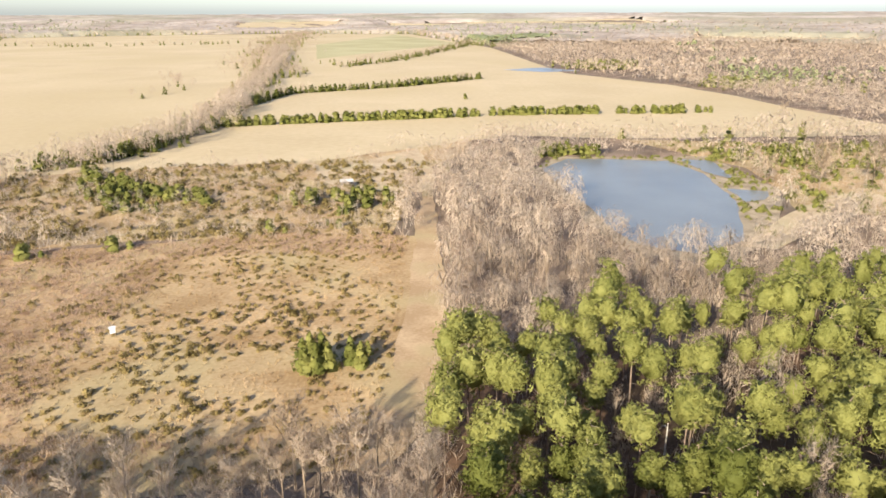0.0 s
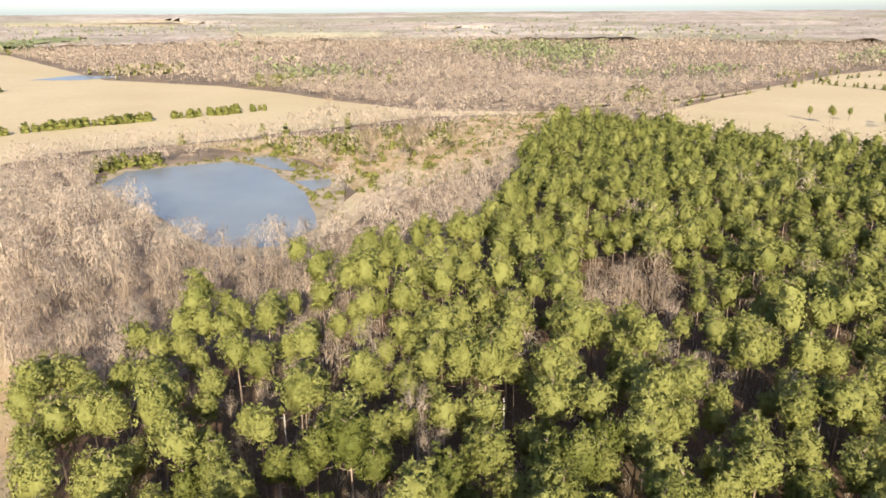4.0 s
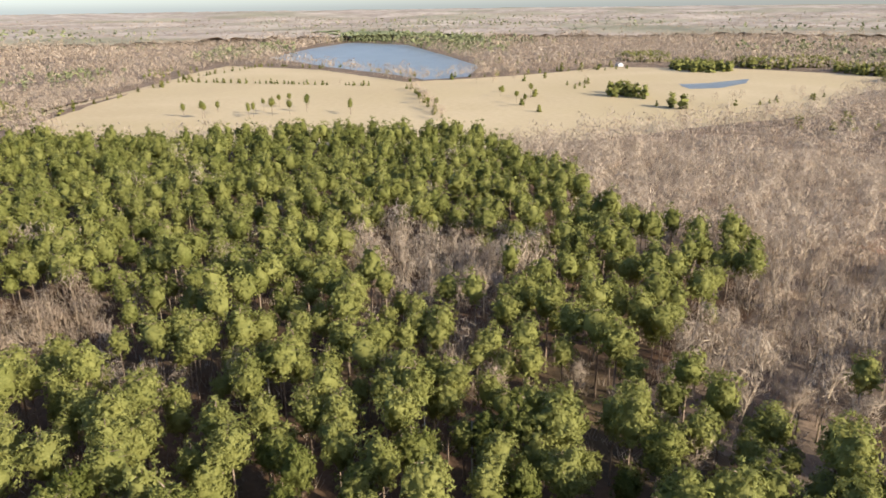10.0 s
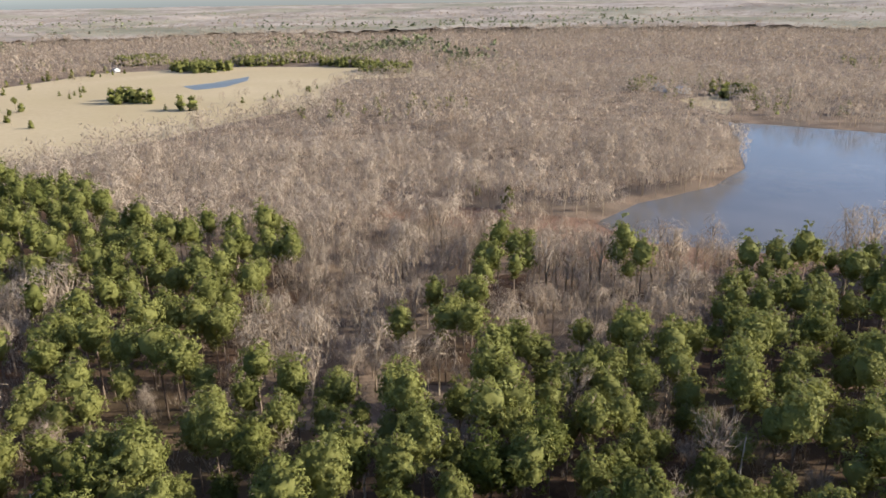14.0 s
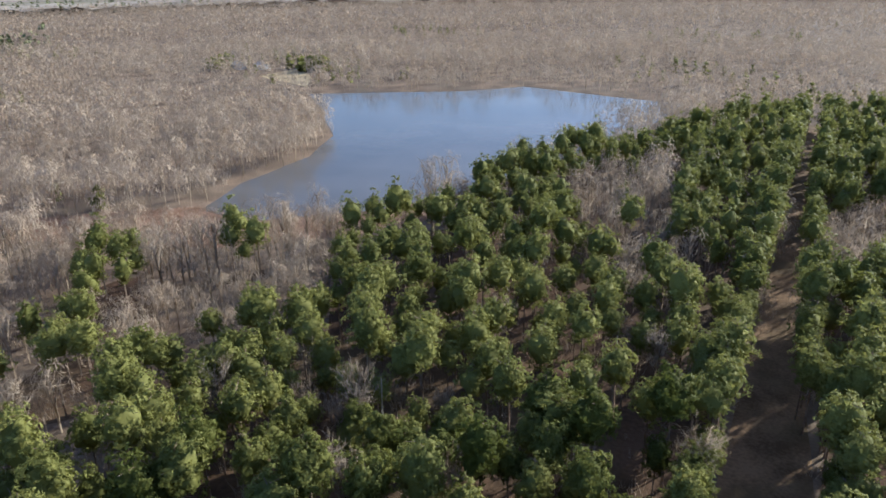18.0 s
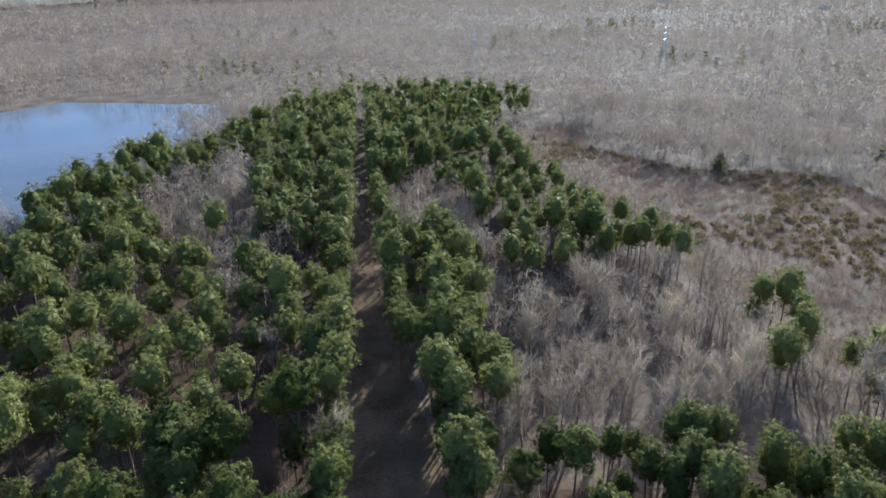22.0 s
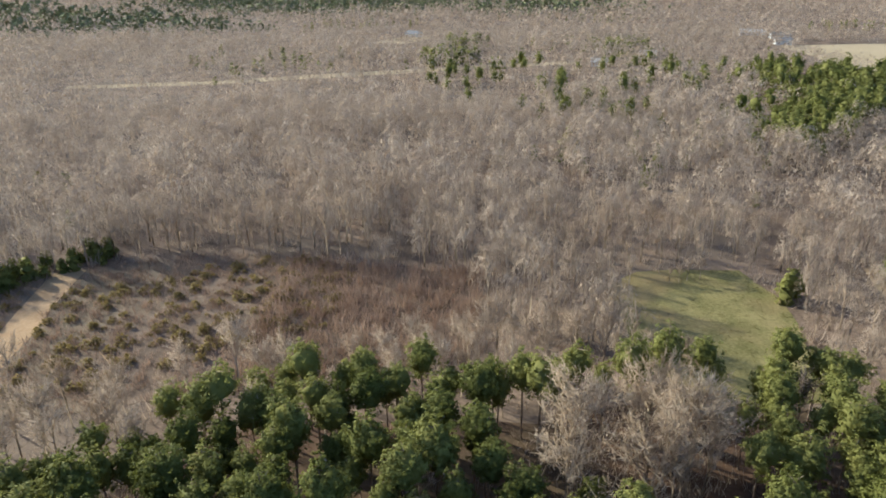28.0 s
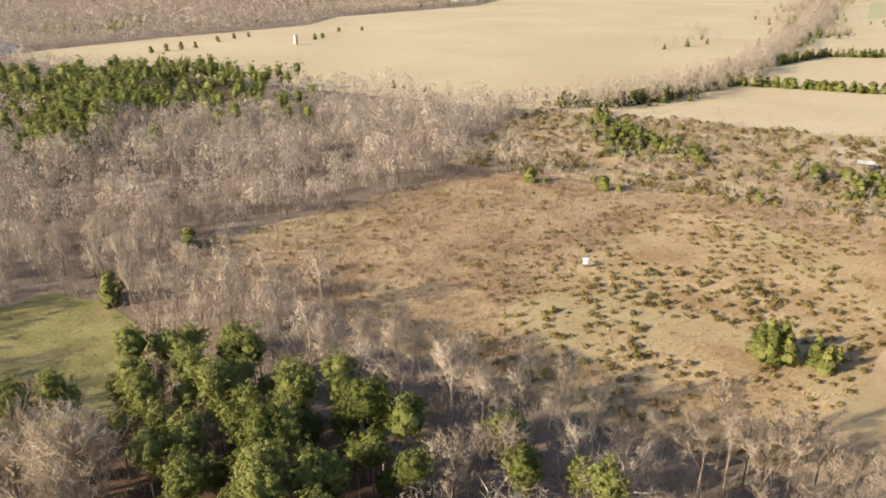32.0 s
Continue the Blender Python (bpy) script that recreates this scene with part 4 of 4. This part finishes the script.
hedgerow(0, [(-140, 500), (-118, 605), (-34, 654), (48, 733)], 1.5, 1.4, 1.15, 0.1)
hedgerow(1, [(-175, 306), (-153, 321), (-139, 360), (-136, 413), (-137, 477), (-150, 593), (-180, 818), (-264, 1303)], 0.8, 7.0, 1.3, 0.72)
hedgerow(2, [(-114, 896), (-51, 1016), (60, 1437), (120, 1900)], 2.5, 7.0, 1.2, 0.4)
hedgerow(3, [(-170, 760), (-240, 1060), (-309, 1528), (-395, 2313)], 1.6, 26.0, 1.3, 0.8)
hedgerow(4, [(-300, 1650), (-700, 1500), (-900, 1560)], 5.0, 12.0, 1.3, 0.6)
hedgerow(5, [(-900, 1400), (-1176, 2036), (-1000, 2150), (-500, 2350), (-60, 2200), (60, 1700), (109, 1365)], 7.0, 12.0, 1.6, 0.6)
hedgerow(6, [(647, 335), (636, 242), (620, 150)], 4.2, 1.5, 0.8, 0.1)
hedgerow(7, [(600, 112), (540, 92), (490, 78), (425, 58)], 3.6, 2.0, 0.9, 0.5)
hedgerow(8, [(590, 338), (700, 352), (840, 330), (800, 236)], 6.0, 3.0, 0.9, 0.5)
hedgerow(9, [(820, 240), (735, 140), (700, 120)], 5.0, 4.0, 0.7, 0.7)
hedgerow(10, [(655, 118), (735, 40), (800, -90)], 5.0, 5.0, 1.0, 0.6)
hedgerow(15, [(647, 34), (690, 20), (740, -20), (853, -74)], 7.0, 16.0, 1.3, 0.75)
hedgerow(16, [(590, -22), (662, -39)], 9.0, 5.0, 0.9, 0.3)
hedgerow(17, [(507, -86), (516, -146), (570, -224)], 7.0, 8.0, 1.0, 0.5)
hedgerow(18, [(887, 14), (986, -27), (986, -90), (931, -152), (1002, -207)], 8.0, 14.0, 1.4, 0.6)
hedgerow(11, [(-183, 297), (-272, 297), (-357, 282)], 6.0, 3.0, 0.8, 0.8)
hedgerow(12, [(-230, 560), (-215, 640), (-280, 760)], 12.0, 6.0, 1.2, 0.9)
hedgerow(13, [(355, 349), (443, 325), (568, 337)], 14.0, 2.0, 0.8, 0.2)
hedgerow(14, [(-172, 308), (-152, 322), (-139, 356), (-137, 420)], 1.9, 2.5, 1.25, 0.1)

# lone evergreens on the pastures
lone = np.array([(-134, 60), (-136.5, 62), (-527, 302), (-530, 317), (-530, 330), (-533, 345), (-558, 384), (-570, 410), (-574, 429), (-508, 452), (-512, 465), (-546, 518), (-537, 542), (498, 15), (547, 7), (578, 33), (466, 3), (-115, -218), (100, 376), (-149, 88), (21, 705), (25, 560)], float)
rng = np.random.default_rng(8)
tree_things("pasture_cedar", CEDAR_TRUNK, CEDAR_SMALL, lone[:, 0], lone[:, 1], rng.uniform(0.8, 1.25, len(lone)), M_PINEBARK, M_CEDAR, "rounded dark cedar standing alone in a dry pasture", "cedar tree", "lone pasture cedars", "foliage")
savanna = np.array([(428, 212), (447, 212), (431, 184), (464, 187), (455, 178), (480, 182), (478, 174), (478, 161), (452, 124), (502, 87), (478, 77), (469, 70), (548, 33), (508, 19), (487, 13), (542, 10), (425, 212), (449, 192), (440, 172), (442, 161), (458, 155), (446, 122), (432, 228), (436, 183)], float)
tree_things("pasture_pine", [p[0] for p in PINE_NEAR], [p[1] for p in PINE_NEAR], savanna[:, 0], savanna[:, 1], rng.uniform(0.45, 0.75, len(savanna)), M_PINEBARK, M_NEEDLE, "open-grown pine on the straw-coloured pasture", "pine tree", "pasture pines")

# the cedar clump beside the dirt lane
clump = np.array([(-23.6, 122, 1.3), (-21.7, 123.6, 1.2), (-25.2, 122.8, 1.05), (-22.4, 120.8, 1.05), (-24.4, 120.6, 0.9), (-20.4, 122.2, 0.95), (-16.4, 125, 0.95), (-14.2, 123.2, 0.9), (-13.4, 128.5, 0.5)])
tree_things("clump_cedar", CEDAR_TRUNK, CEDAR_CROWN, clump[:, 0], clump[:, 1], clump[:, 2], M_PINEBARK, M_CEDAR, "bright olive cedar in a clump beside the dirt lane", "cedar tree", "cedar clump", "foliage")

# cedars north of the old field, round the pond and where the mown strip meets the wood
rng = np.random.default_rng(12)
px, py = [], []
for outline, n in (([(-150, 305), (-112, 268), (-87, 257), (-76, 241), (-109, 234), (-136, 263)], 110), ([(44, 325), (54, 350), (80, 348), (80, 334), (60, 332)], 50), ([(126, 330), (150, 345), (230, 352), (262, 332), (215, 300), (160, 298), (136, 314)], 120), ([(-60, 250), (-30, 262), (-8, 250), (-30, 230)], 45), ([(-118, -108), (-128, -112), (-145, -104), (-152, -92), (-148, -86), (-134, -100)], 34)):
    cx, cy = np.mean(outline, 0)
    for _ in range(n):
        i = int(rng.integers(0, len(outline)))
        t, u = rng.uniform(0, 1), math.sqrt(rng.uniform(0, 1))
        ex = outline[i][0] * (1 - t) + outline[(i + 1) % len(outline)][0] * t
        ey = outline[i][1] * (1 - t) + outline[(i + 1) % len(outline)][1] * t
        px.append(cx + (ex - cx) * u), py.append(cy + (ey - cy) * u)
px, py = np.array(px + [-114, -110, -92, -88, -51, -46, -34, -30, 3, 6]), np.array(py + [188, 190, 195, 197, 213, 211, 219, 217, 302, 300])
tree_things("young_cedar", CEDAR_TRUNK, CEDAR_SMALL, px, py, rng.uniform(0.4, 1.0, len(px)), M_PINEBARK, M_CEDAR, "young olive-green cedar among leafless saplings", "cedar tree", "young cedars by field and pond", "foliage")

# young cedars dotted over the old field
rng = np.random.default_rng(14)
bx, by = rng.uniform(-152, -8, 5200), rng.uniform(84, 208, 5200)
keep = inside("old_field", bx, by) & (rng.uniform(size=5200) < np.where(bx > -85, 0.95, 0.35)) & (np.sin(bx * 0.11 + by * 0.07) + np.sin(by * 0.13 - bx * 0.05) > -1.2) & (np.sin((bx * 0.75 - by * 0.66) * 1.9) > -0.35)
bx, by = bx[keep], by[keep]
bs = rng.uniform(0.3, 0.85, len(bx)) ** 1.0 * np.where(rng.uniform(size=len(bx)) < 0.1, 1.4, 1.0)
near = np.argsort(np.hypot(bx + 35, by - 130))[:290]
one = np.zeros(len(bx), bool)
one[near] = True
shrub_meshes = [mesh_from("cedar_seedling", m[0], m[1], M_BUSH, m[2]) for m in SHRUB]
for qx, qy, qs in zip(bx[one], by[one], bs[one]):
    ob = new("cedar_seedling", shrub_meshes[int(rng.integers(0, 5))])
    ob.matrix_world = pose(float(qx), float(qy), 0.05, 0, 0, float(rng.uniform(0, 360))) @ Matrix.Diagonal((float(qs) * 1.15, float(qs) * 0.9, float(qs) * 1.15, 1))
    tagged(ob, "low brown-green cedar seedling in dry broomsedge", "bush", "cedar seedlings of the old field")
bake("old_field_seedlings", SHRUB_FAR, bx[~one], by[~one], bs[~one] * 0.95, M_BUSH, "scattered brown-green cedar seedlings", "bushes")


def strewn(key, n, seed, box, cond=None):
    rng = np.random.default_rng(seed)
    x, y = rng.uniform(box[0], box[1], n), rng.uniform(box[2], box[3], n)
    k = inside(key, x, y)
    if cond is not None:
        k &= cond(x, y)
    return x[k], y[k], rng


# grass, stems and saplings
x, y, rng = strewn("old_field", 9000, 20, (-155, -8, 83, 210))
bake("broomsedge_tufts", GRASS, x, y, rng.uniform(0.4, 0.9, len(x)), M_OLD, "dry tan broomsedge tufts", "grass", widen=np.full(len(x), 1.1))
x, y, rng = strewn("old_field", 15000, 21, (-155, -8, 83, 210), lambda a, b: (a < -70) | (b > 190) | (b < 100))
bake("field_saplings", STEMS_FAR, x, y, rng.uniform(0.7, 2.0, len(x)), M_REDTWIG, "thin leafless saplings invading the old field", "saplings")
x, y, rng = strewn("brush_clearing", 24000, 22, (-156, -50, -292, 2), lambda a, b: ~inside("mown_strip", a, b))
bake("clearing_saplings", STEMS_FAR, x, y, rng.uniform(0.9, 2.4, len(x)) * np.where(y > -45, 1.7, 1.0), M_REDTWIG, "red-brown leafless saplings in rows", "saplings")
x, y, rng = strewn("brush_clearing", 4200, 23, (-156, -50, -292, 2), lambda a, b: ~inside("mown_strip", a, b) & (b < -30) & (np.sin(a * 0.09) + np.sin(b * 0.08 + a * 0.05) > -0.2))
bake("clearing_bushes", SHRUB_FAR, x, y, rng.uniform(0.5, 1.3, len(x)), M_BUSH, "small olive bushes in the brushy clearing", "bushes")
x, y, rng = strewn("winter_grass", 3000, 41, (-151, -97, 25, 61))
bake("plot_grass", GRASS, x, y, rng.uniform(0.15, 0.4, len(x)), M_GREEN, "uneven tufts of green winter grass", "grass", widen=np.full(len(x), 1.6))
# evergreen brush along the foot of the woods that face the clearing and the food plot
x, y, rng = jitter_grid(330, 3.6, 43, 60)
edge = np.zeros(len(x), bool)
for key in ("brush_clearing", "winter_grass", "old_field"):
    for dx, dy in ((5, 0), (-5, 0), (0, 5), (0, -5), (9, 5), (5, -9)):
        edge |= inside(key, x + dx, y + dy)
edge &= ~is_open(x, y) & ~inside("pines", x, y) & (rng.uniform(size=len(x)) < 0.5)
bake("edge_brush", STEMS, x[edge], y[edge], rng.uniform(2.0, 4.2, edge.sum()), M_TWIG, "tangled leafless brush along the wood's edge", "brush", widen=np.full(edge.sum(), 1.3))
x, y, rng = strewn("marsh", 9000, 24, (90, 220, -205, -88))
bake("marsh_grass", STEMS, x, y, rng.uniform(0.9, 2.3, len(x)), M_REDTWIG, "red-brown marsh stems along the lake", "marsh grass")
x, y, rng = strewn("low_scrub", 6000, 25, (-185, 345, 185, 380))
bake("scrub_stems", STEMS, x, y, rng.uniform(1.2, 3.2, len(x)), M_TWIG, "tangled leafless scrub", "scrub")
x, y, rng = strewn("low_scrub", 1000, 26, (90, 345, 220, 380))
bake("pondside_shrubs", SHRUB_FAR, x, y, rng.uniform(0.8, 2.2, len(x)), M_CEDAR, "yellow-green shrubs beside the pond", "shrubs")
x, y, rng = strewn("low_scrub", 1800, 29, (-185, 0, 185, 320))
bake("scrub_bushes", SHRUB_FAR, x, y, rng.uniform(0.6, 1.7, len(x)), M_BUSH, "brown-green bushes in leafless scrub", "shrubs")
x, y, rng = strewn("pond_bank", 900, 28, (40, 135, 178, 332), lambda a, b: ~inside("pond", a, b) & ((b > 300) | (a > 98)))
bake("bank_shrubs", SHRUB_FAR, x, y, rng.uniform(0.5, 1.5, len(x)), M_CEDAR, "yellow-green shrubs on the pond's bank", "shrubs")
x, y, rng = jitter_grid(190, 4.2, 27, 5)
k = ~is_open(x, y) & (rng.uniform(size=len(x)) < 0.75)
bake("understory_stems", STEMS, x[k], y[k], rng.uniform(1.0, 3.4, k.sum()), M_TWIG, "leafless brush under the trees", "understory")

# ---- big bare trees and dead pines ----
OAK = [join_soft([bare_tree(300 + i, 18, 9, 7, 0.085, 6.0, 14.0, 6), twig_dome(310 + i, 420, 0.075, 1.3, 6.4, 14.5)]) for i in range(3)]
oak_meshes = [mesh_from("branches", m[0], m[1], M_OAKBARK, m[2]) for m in OAK]
for i, (ox, oy, osc, pale) in enumerate(((-70, 10, 1.1, 0), (-79, 13, 1.2, 0), (-84, 22, 1.1, 0), (-76, 26, 1.15, 0), (-68, 19, 1.1, 0), (-82, 31, 0.85, 0), (147, 263, 1.1, 1), (169, 266, 1.15, 1), (160, 285, 1.15, 1), (183, 281, 1.2, 1), (132, 276, 0.8, 1), (196, 268, 1.1, 1), (-69, -8, 0.8, 0), (166, 12, 0.75, 0), (150, 40, 0.7, 0), (-48, -100, 0.95, 0), (-40, -118, 1.0, 0), (-56, -124, 0.9, 0), (222, 452, 0.7, 1))):
    ob = new("spreading_oak", oak_meshes[i % 3])
    ob.matrix_world = pose(ox, oy, 0, 0, 0, i * 77.0) @ Matrix.Scale(osc, 4)
    tagged(ob, "wide pale-barked leafless tree by the pond" if pale else "wide-spreading leafless grey oak among pines", "bare tree", "big spreading trees")

for i, (sx, sy, sc) in enumerate(((-143, 39, 0.26), (-143, 41, 0.31), (-144, 43, 0.36), (-145, 46, 0.41), (-141, 30, 0.46))):
    ob = new("plot_bush", bare_meshes[i % 7])
    ob.matrix_world = pose(sx, sy, 0.06, 0, 0, i * 50.0) @ Matrix.Diagonal((sc * 1.3, sc * 1.3, sc, 1))
    tagged(ob, "small leafless bush in the green food plot", "bush", "bushes of the food plot")


def snag(seed, h):
    rng = np.random.default_rng(seed)
    n = 7
    z = np.sort(rng.uniform(0.35, 0.97, n)) * h
    a = rng.uniform(0, 6.28, n)
    s0 = np.stack([0 * z, 0 * z, z], 1)
    e = s0 + np.stack([np.cos(a), np.sin(a), rng.uniform(-0.1, 0.5, n)], 1) * rng.uniform(0.4, 1.5, (n, 1))
    return join([tube([(0, 0, 0), (0.1, 0, h * 0.5), (0.2, 0.15, h)], (0.2, 0.14, 0.06), 6), slivers(s0, e, 0.1, rng)])


snag_meshes = [mesh_from("dead_trunk", *snag(330 + i, 9 + 2 * i), M_WHITEBARK) for i in range(3)]
for i, (sx, sy) in enumerate(((92, 32), (86, 15), (82, 8), (80, 2), (100, 44), (104, 66), (33, 88), (60, 70), (118, 60), (76, -30), (60, -84), (22, -96), (-70, 46), (62, 96), (48, -70), (28, 78))):
    ob = new("dead_pine", snag_meshes[i % 3])
    ob.matrix_world = pose(sx, sy, 0, 0, 0, i * 61.0)
    tagged(ob, "dead pale grey pine snag with broken limbs", "dead tree", "dead snags")


# ---- buildings and small structures ----
def box(sx, sy, sz, x=0, y=0, z=0, bevel=0.0):
    """A block standing on z, as a bmesh."""
    bm = bmesh.new()
    bmesh.ops.create_cube(bm, size=1, matrix=Matrix.Translation((x, y, z + sz / 2)) @ Matrix.Diagonal((sx, sy, sz, 1)))
    if bevel:
        bmesh.ops.bevel(bm, geom=bm.edges[:], offset=bevel, segments=1, affect="EDGES")
    return bm


def gable(sx, sy, h, z, thick=0.15):
    """A pitched roof with eaves, ridge along x."""
    bm = bmesh.new()
    a, b = sx / 2, sy / 2
    ring = [(-b, z - 0.1), (0, z + h), (b, z - 0.1), (b, z - 0.1 + thick), (0, z + h + thick), (-b, z - 0.1 + thick)]
    left = [bm.verts.new((-a, p, q)) for p, q in ring]
    right = [bm.verts.new((a, p, q)) for p, q in ring]
    for i in range(6):
        j = (i + 1) % 6
        bm.faces.new((left[i], left[j], right[j], right[i]))
    for side in (left, right):
        bm.faces.new((side[0], side[1], side[4], side[5]))
        bm.faces.new((side[1], side[2], side[3], side[4]))
    bmesh.ops.recalc_face_normals(bm, faces=bm.faces[:])
    return bm


def house_walls(sx, sy, h, rise):
    bm = box(sx, sy, h)
    for s in (-1, 1):
        v = [bm.verts.new((s * sx / 2, p, q)) for p, q in ((-sy / 2, h), (sy / 2, h), (0, h + rise))]
        bm.faces.new(v)
    return bm


def house(x, y, turn, sx, sy, h, roof_mat, label, wall_mat=M_WHITE, category="house"):
    root = new("farm_house" if category == "house" else category)
    root.matrix_world = pose(x, y, float(hill(x, y)), 0, 0, turn)
    tagged(root, label, category)
    part("wall", house_walls(sx, sy, h, sy * 0.28), wall_mat, root)
    part("roof", gable(sx + 0.8, sy + 0.9, sy * 0.3, h), roof_mat, root)
    part("door", box(1.0, 0.08, 2.05, sx * 0.1, -sy / 2 - 0.05, 0.02), M_WOOD, root)
    for wx in (-0.32, 0.32):
        for side in (-1, 1):
            window = part("window", box(1.1, 0.08, 1.2, sx * wx, side * (sy / 2 + 0.05), 1.0), M_WHITE, root)
            part("pane", box(0.9, 0.05, 1.0, sx * wx, side * (sy / 2 + 0.1), 1.1), M_GLASS, window)
    return root


house(831, -81, 20, 9, 6, 2.6, M_ROOF, "white farmhouse with a grey roof among trees")
house(381, -399, -30, 13, 8, 3.0, M_TIN, "white lakeside cottage with a pale metal roof")
house(364, -404, -20, 11, 7, 3.0, M_TIN, "small white lakeside cottage")
house(-485, -1182, 10, 34, 16, 4.5, M_TIN, "long white building with a pale roof far off")
house(-565, -1230, 15, 30, 14, 4.5, M_TIN, "long white building with a pale roof far off")
house(-611, -932, 40, 20, 10, 3.5, M_TIN, "white house in a sandy clearing")
house(-590, -729, 30, 26, 10, 3.5, M_TIN, "white house with a bright roof")
house(-684, 232, 80, 22, 8, 3.2, M_TIN, "white house beside the hay field")
house(-655, 246, 85, 16, 8, 3.2, M_ROOF, "white house beside the hay field")
house(-481, 69, 80, 10, 7, 3.0, M_TIN, "small white house beyond the bare woods")
house(-667, -72, 60, 14, 8, 3.0, M_ROOF, "house with a grey roof in a dry pasture")
house(-522, 108, 70, 12, 8, 3.0, M_TIN, "small white house beyond the bare woods")
house(-610, 232, 80, 12, 8, 3.0, M_ROOF, "white house at the field's edge")
house(-799, 1062, 60, 40, 16, 4.5, M_TIN, "long pale farm building at the field's end")
house(838, -242, 75, 26, 11, 4.0, M_TIN, "open grey barn with a pale tin roof", M_WOOD, "barn")


def shed(x, y):
    root = new("field_shed")
    root.matrix_world = pose(x, y, 0.12, 0, 0, 8)
    tagged(root, "low weathered shed with a bright tin roof in a dirt yard", "shed")
    part("wall", box(4.6, 0.12, 2.0, 0, 1.5), M_WOOD, root)
    for s in (-1, 1):
        part("side_wall", box(0.12, 2.88, 2.0, s * 2.24, 0), M_WOOD, root)
        part("post", box(0.14, 0.14, 2.2, s * 2.15, -1.55, 0), M_WOOD, root)
    roof = box(5.2, 4.0, 0.08, 0, 0, 2.2)
    bmesh.ops.rotate(roof, verts=roof.verts, cent=(0, 0, 2.2), matrix=Matrix.Rotation(radians(4), 3, "X"))
    part("roof", roof, M_TIN, root, "bright tin roof sheet")


shed(-34, 273)


def blind(x, y):
    root = new("hunting_blind")
    root.matrix_world = pose(x, y, 0.06, 0, 0, 25) @ Matrix.Scale(0.72, 4)
    tagged(root, "white box hunting blind on short wooden legs", "hunting blind")
    for sx in (-1, 1):
        for sy in (-1, 1):
            part("leg", box(0.1, 0.1, 1.2, sx * 0.62, sy * 0.62), M_WOOD, root)
    part("floor", box(1.5, 1.5, 0.08, 0, 0, 1.2), M_WOOD, root)
    for s in (-1, 1):
        part("wall_panel", box(1.5, 0.05, 0.75, 0, s * 0.72, 1.28), M_WHITE, root)
        part("upper_panel", box(1.5, 0.05, 0.3, 0, s * 0.72, 2.45), M_WHITE, root)
        part("wall_panel", box(0.05, 1.39, 0.75, s * 0.72, 0, 1.28), M_WHITE, root)
        part("upper_panel", box(0.05, 1.39, 0.3, s * 0.72, 0, 2.45), M_WHITE, root)
        for q in (-1, 1):
            part("corner_post", box(0.08, 0.08, 0.42, s * 0.69, q * 0.69, 2.03), M_WHITE, root)
    part("roof", box(1.9, 1.9, 0.1, 0, 0, 2.75, 0.03), M_WHITE, root)


blind(-68, 138)


def silo(x, y):
    root = new("brick_silo")
    root.matrix_world = pose(x, y, 0.1)
    tagged(root, "pale square brick tower in the hay field", "silo")
    part("tower", box(2.6, 2.6, 8.0, 0, 0, 0, 0.1), M_BRICK, root)
    part("cap", box(3.0, 3.0, 0.35, 0, 0, 8.0, 0.08), M_BRICK, root)
    part("door", box(1.0, 0.08, 2.0, 0, -1.35, 0), M_WOOD, root)


silo(-486, 411)


def pylon(x, y, turn):
    root = new("power_pylon")
    root.matrix_world = pose(x, y, 0, 0, 0, turn)
    tagged(root, "bright galvanised lattice power pylon above the woods", "pylon", "power line pylons")
    for sx in (-1, 1):
        for sy in (-1, 1):
            v, f = tube([(sx * 2.6, sy * 2.6, 0), (sx * 0.9, sy * 0.9, 17), (sx * 0.35, sy * 0.35, 27)], (0.14, 0.12, 0.1), 4)
            new("leg", mesh_from("leg", v, f, M_STEEL)).parent = root
    for z, w in ((4, 2.2), (8, 1.8), (12, 1.4), (16, 1.0), (20, 0.75), (24, 0.5)):
        lattice = [tube([(a * w, b * w, z), (c * w * 0.8, d * w * 0.8, z + 3.6)], (0.07, 0.07), 3) for a, b, c, d in ((-1, -1, 1, -1), (1, -1, 1, 1), (1, 1, -1, 1), (-1, 1, -1, -1))]
        new("brace", mesh_from("brace", *join(lattice), M_STEEL)).parent = root
    for z, w in ((19, 6.0), (22.5, 5.0), (26, 4.0)):
        part("cross_arm", box(w * 2, 0.3, 0.25, 0, 0, z), M_STEEL, root)
        for s in (-1, 1):
            part("insulator", box(0.2, 0.2, 1.3, s * w * 0.95, 0, z - 1.32), M_WHITE, root)


for x, y, turn in ((-185, -437, 60), (-304, -370, 60), (-71, -467, 70)):
    pylon(x, y, turn)
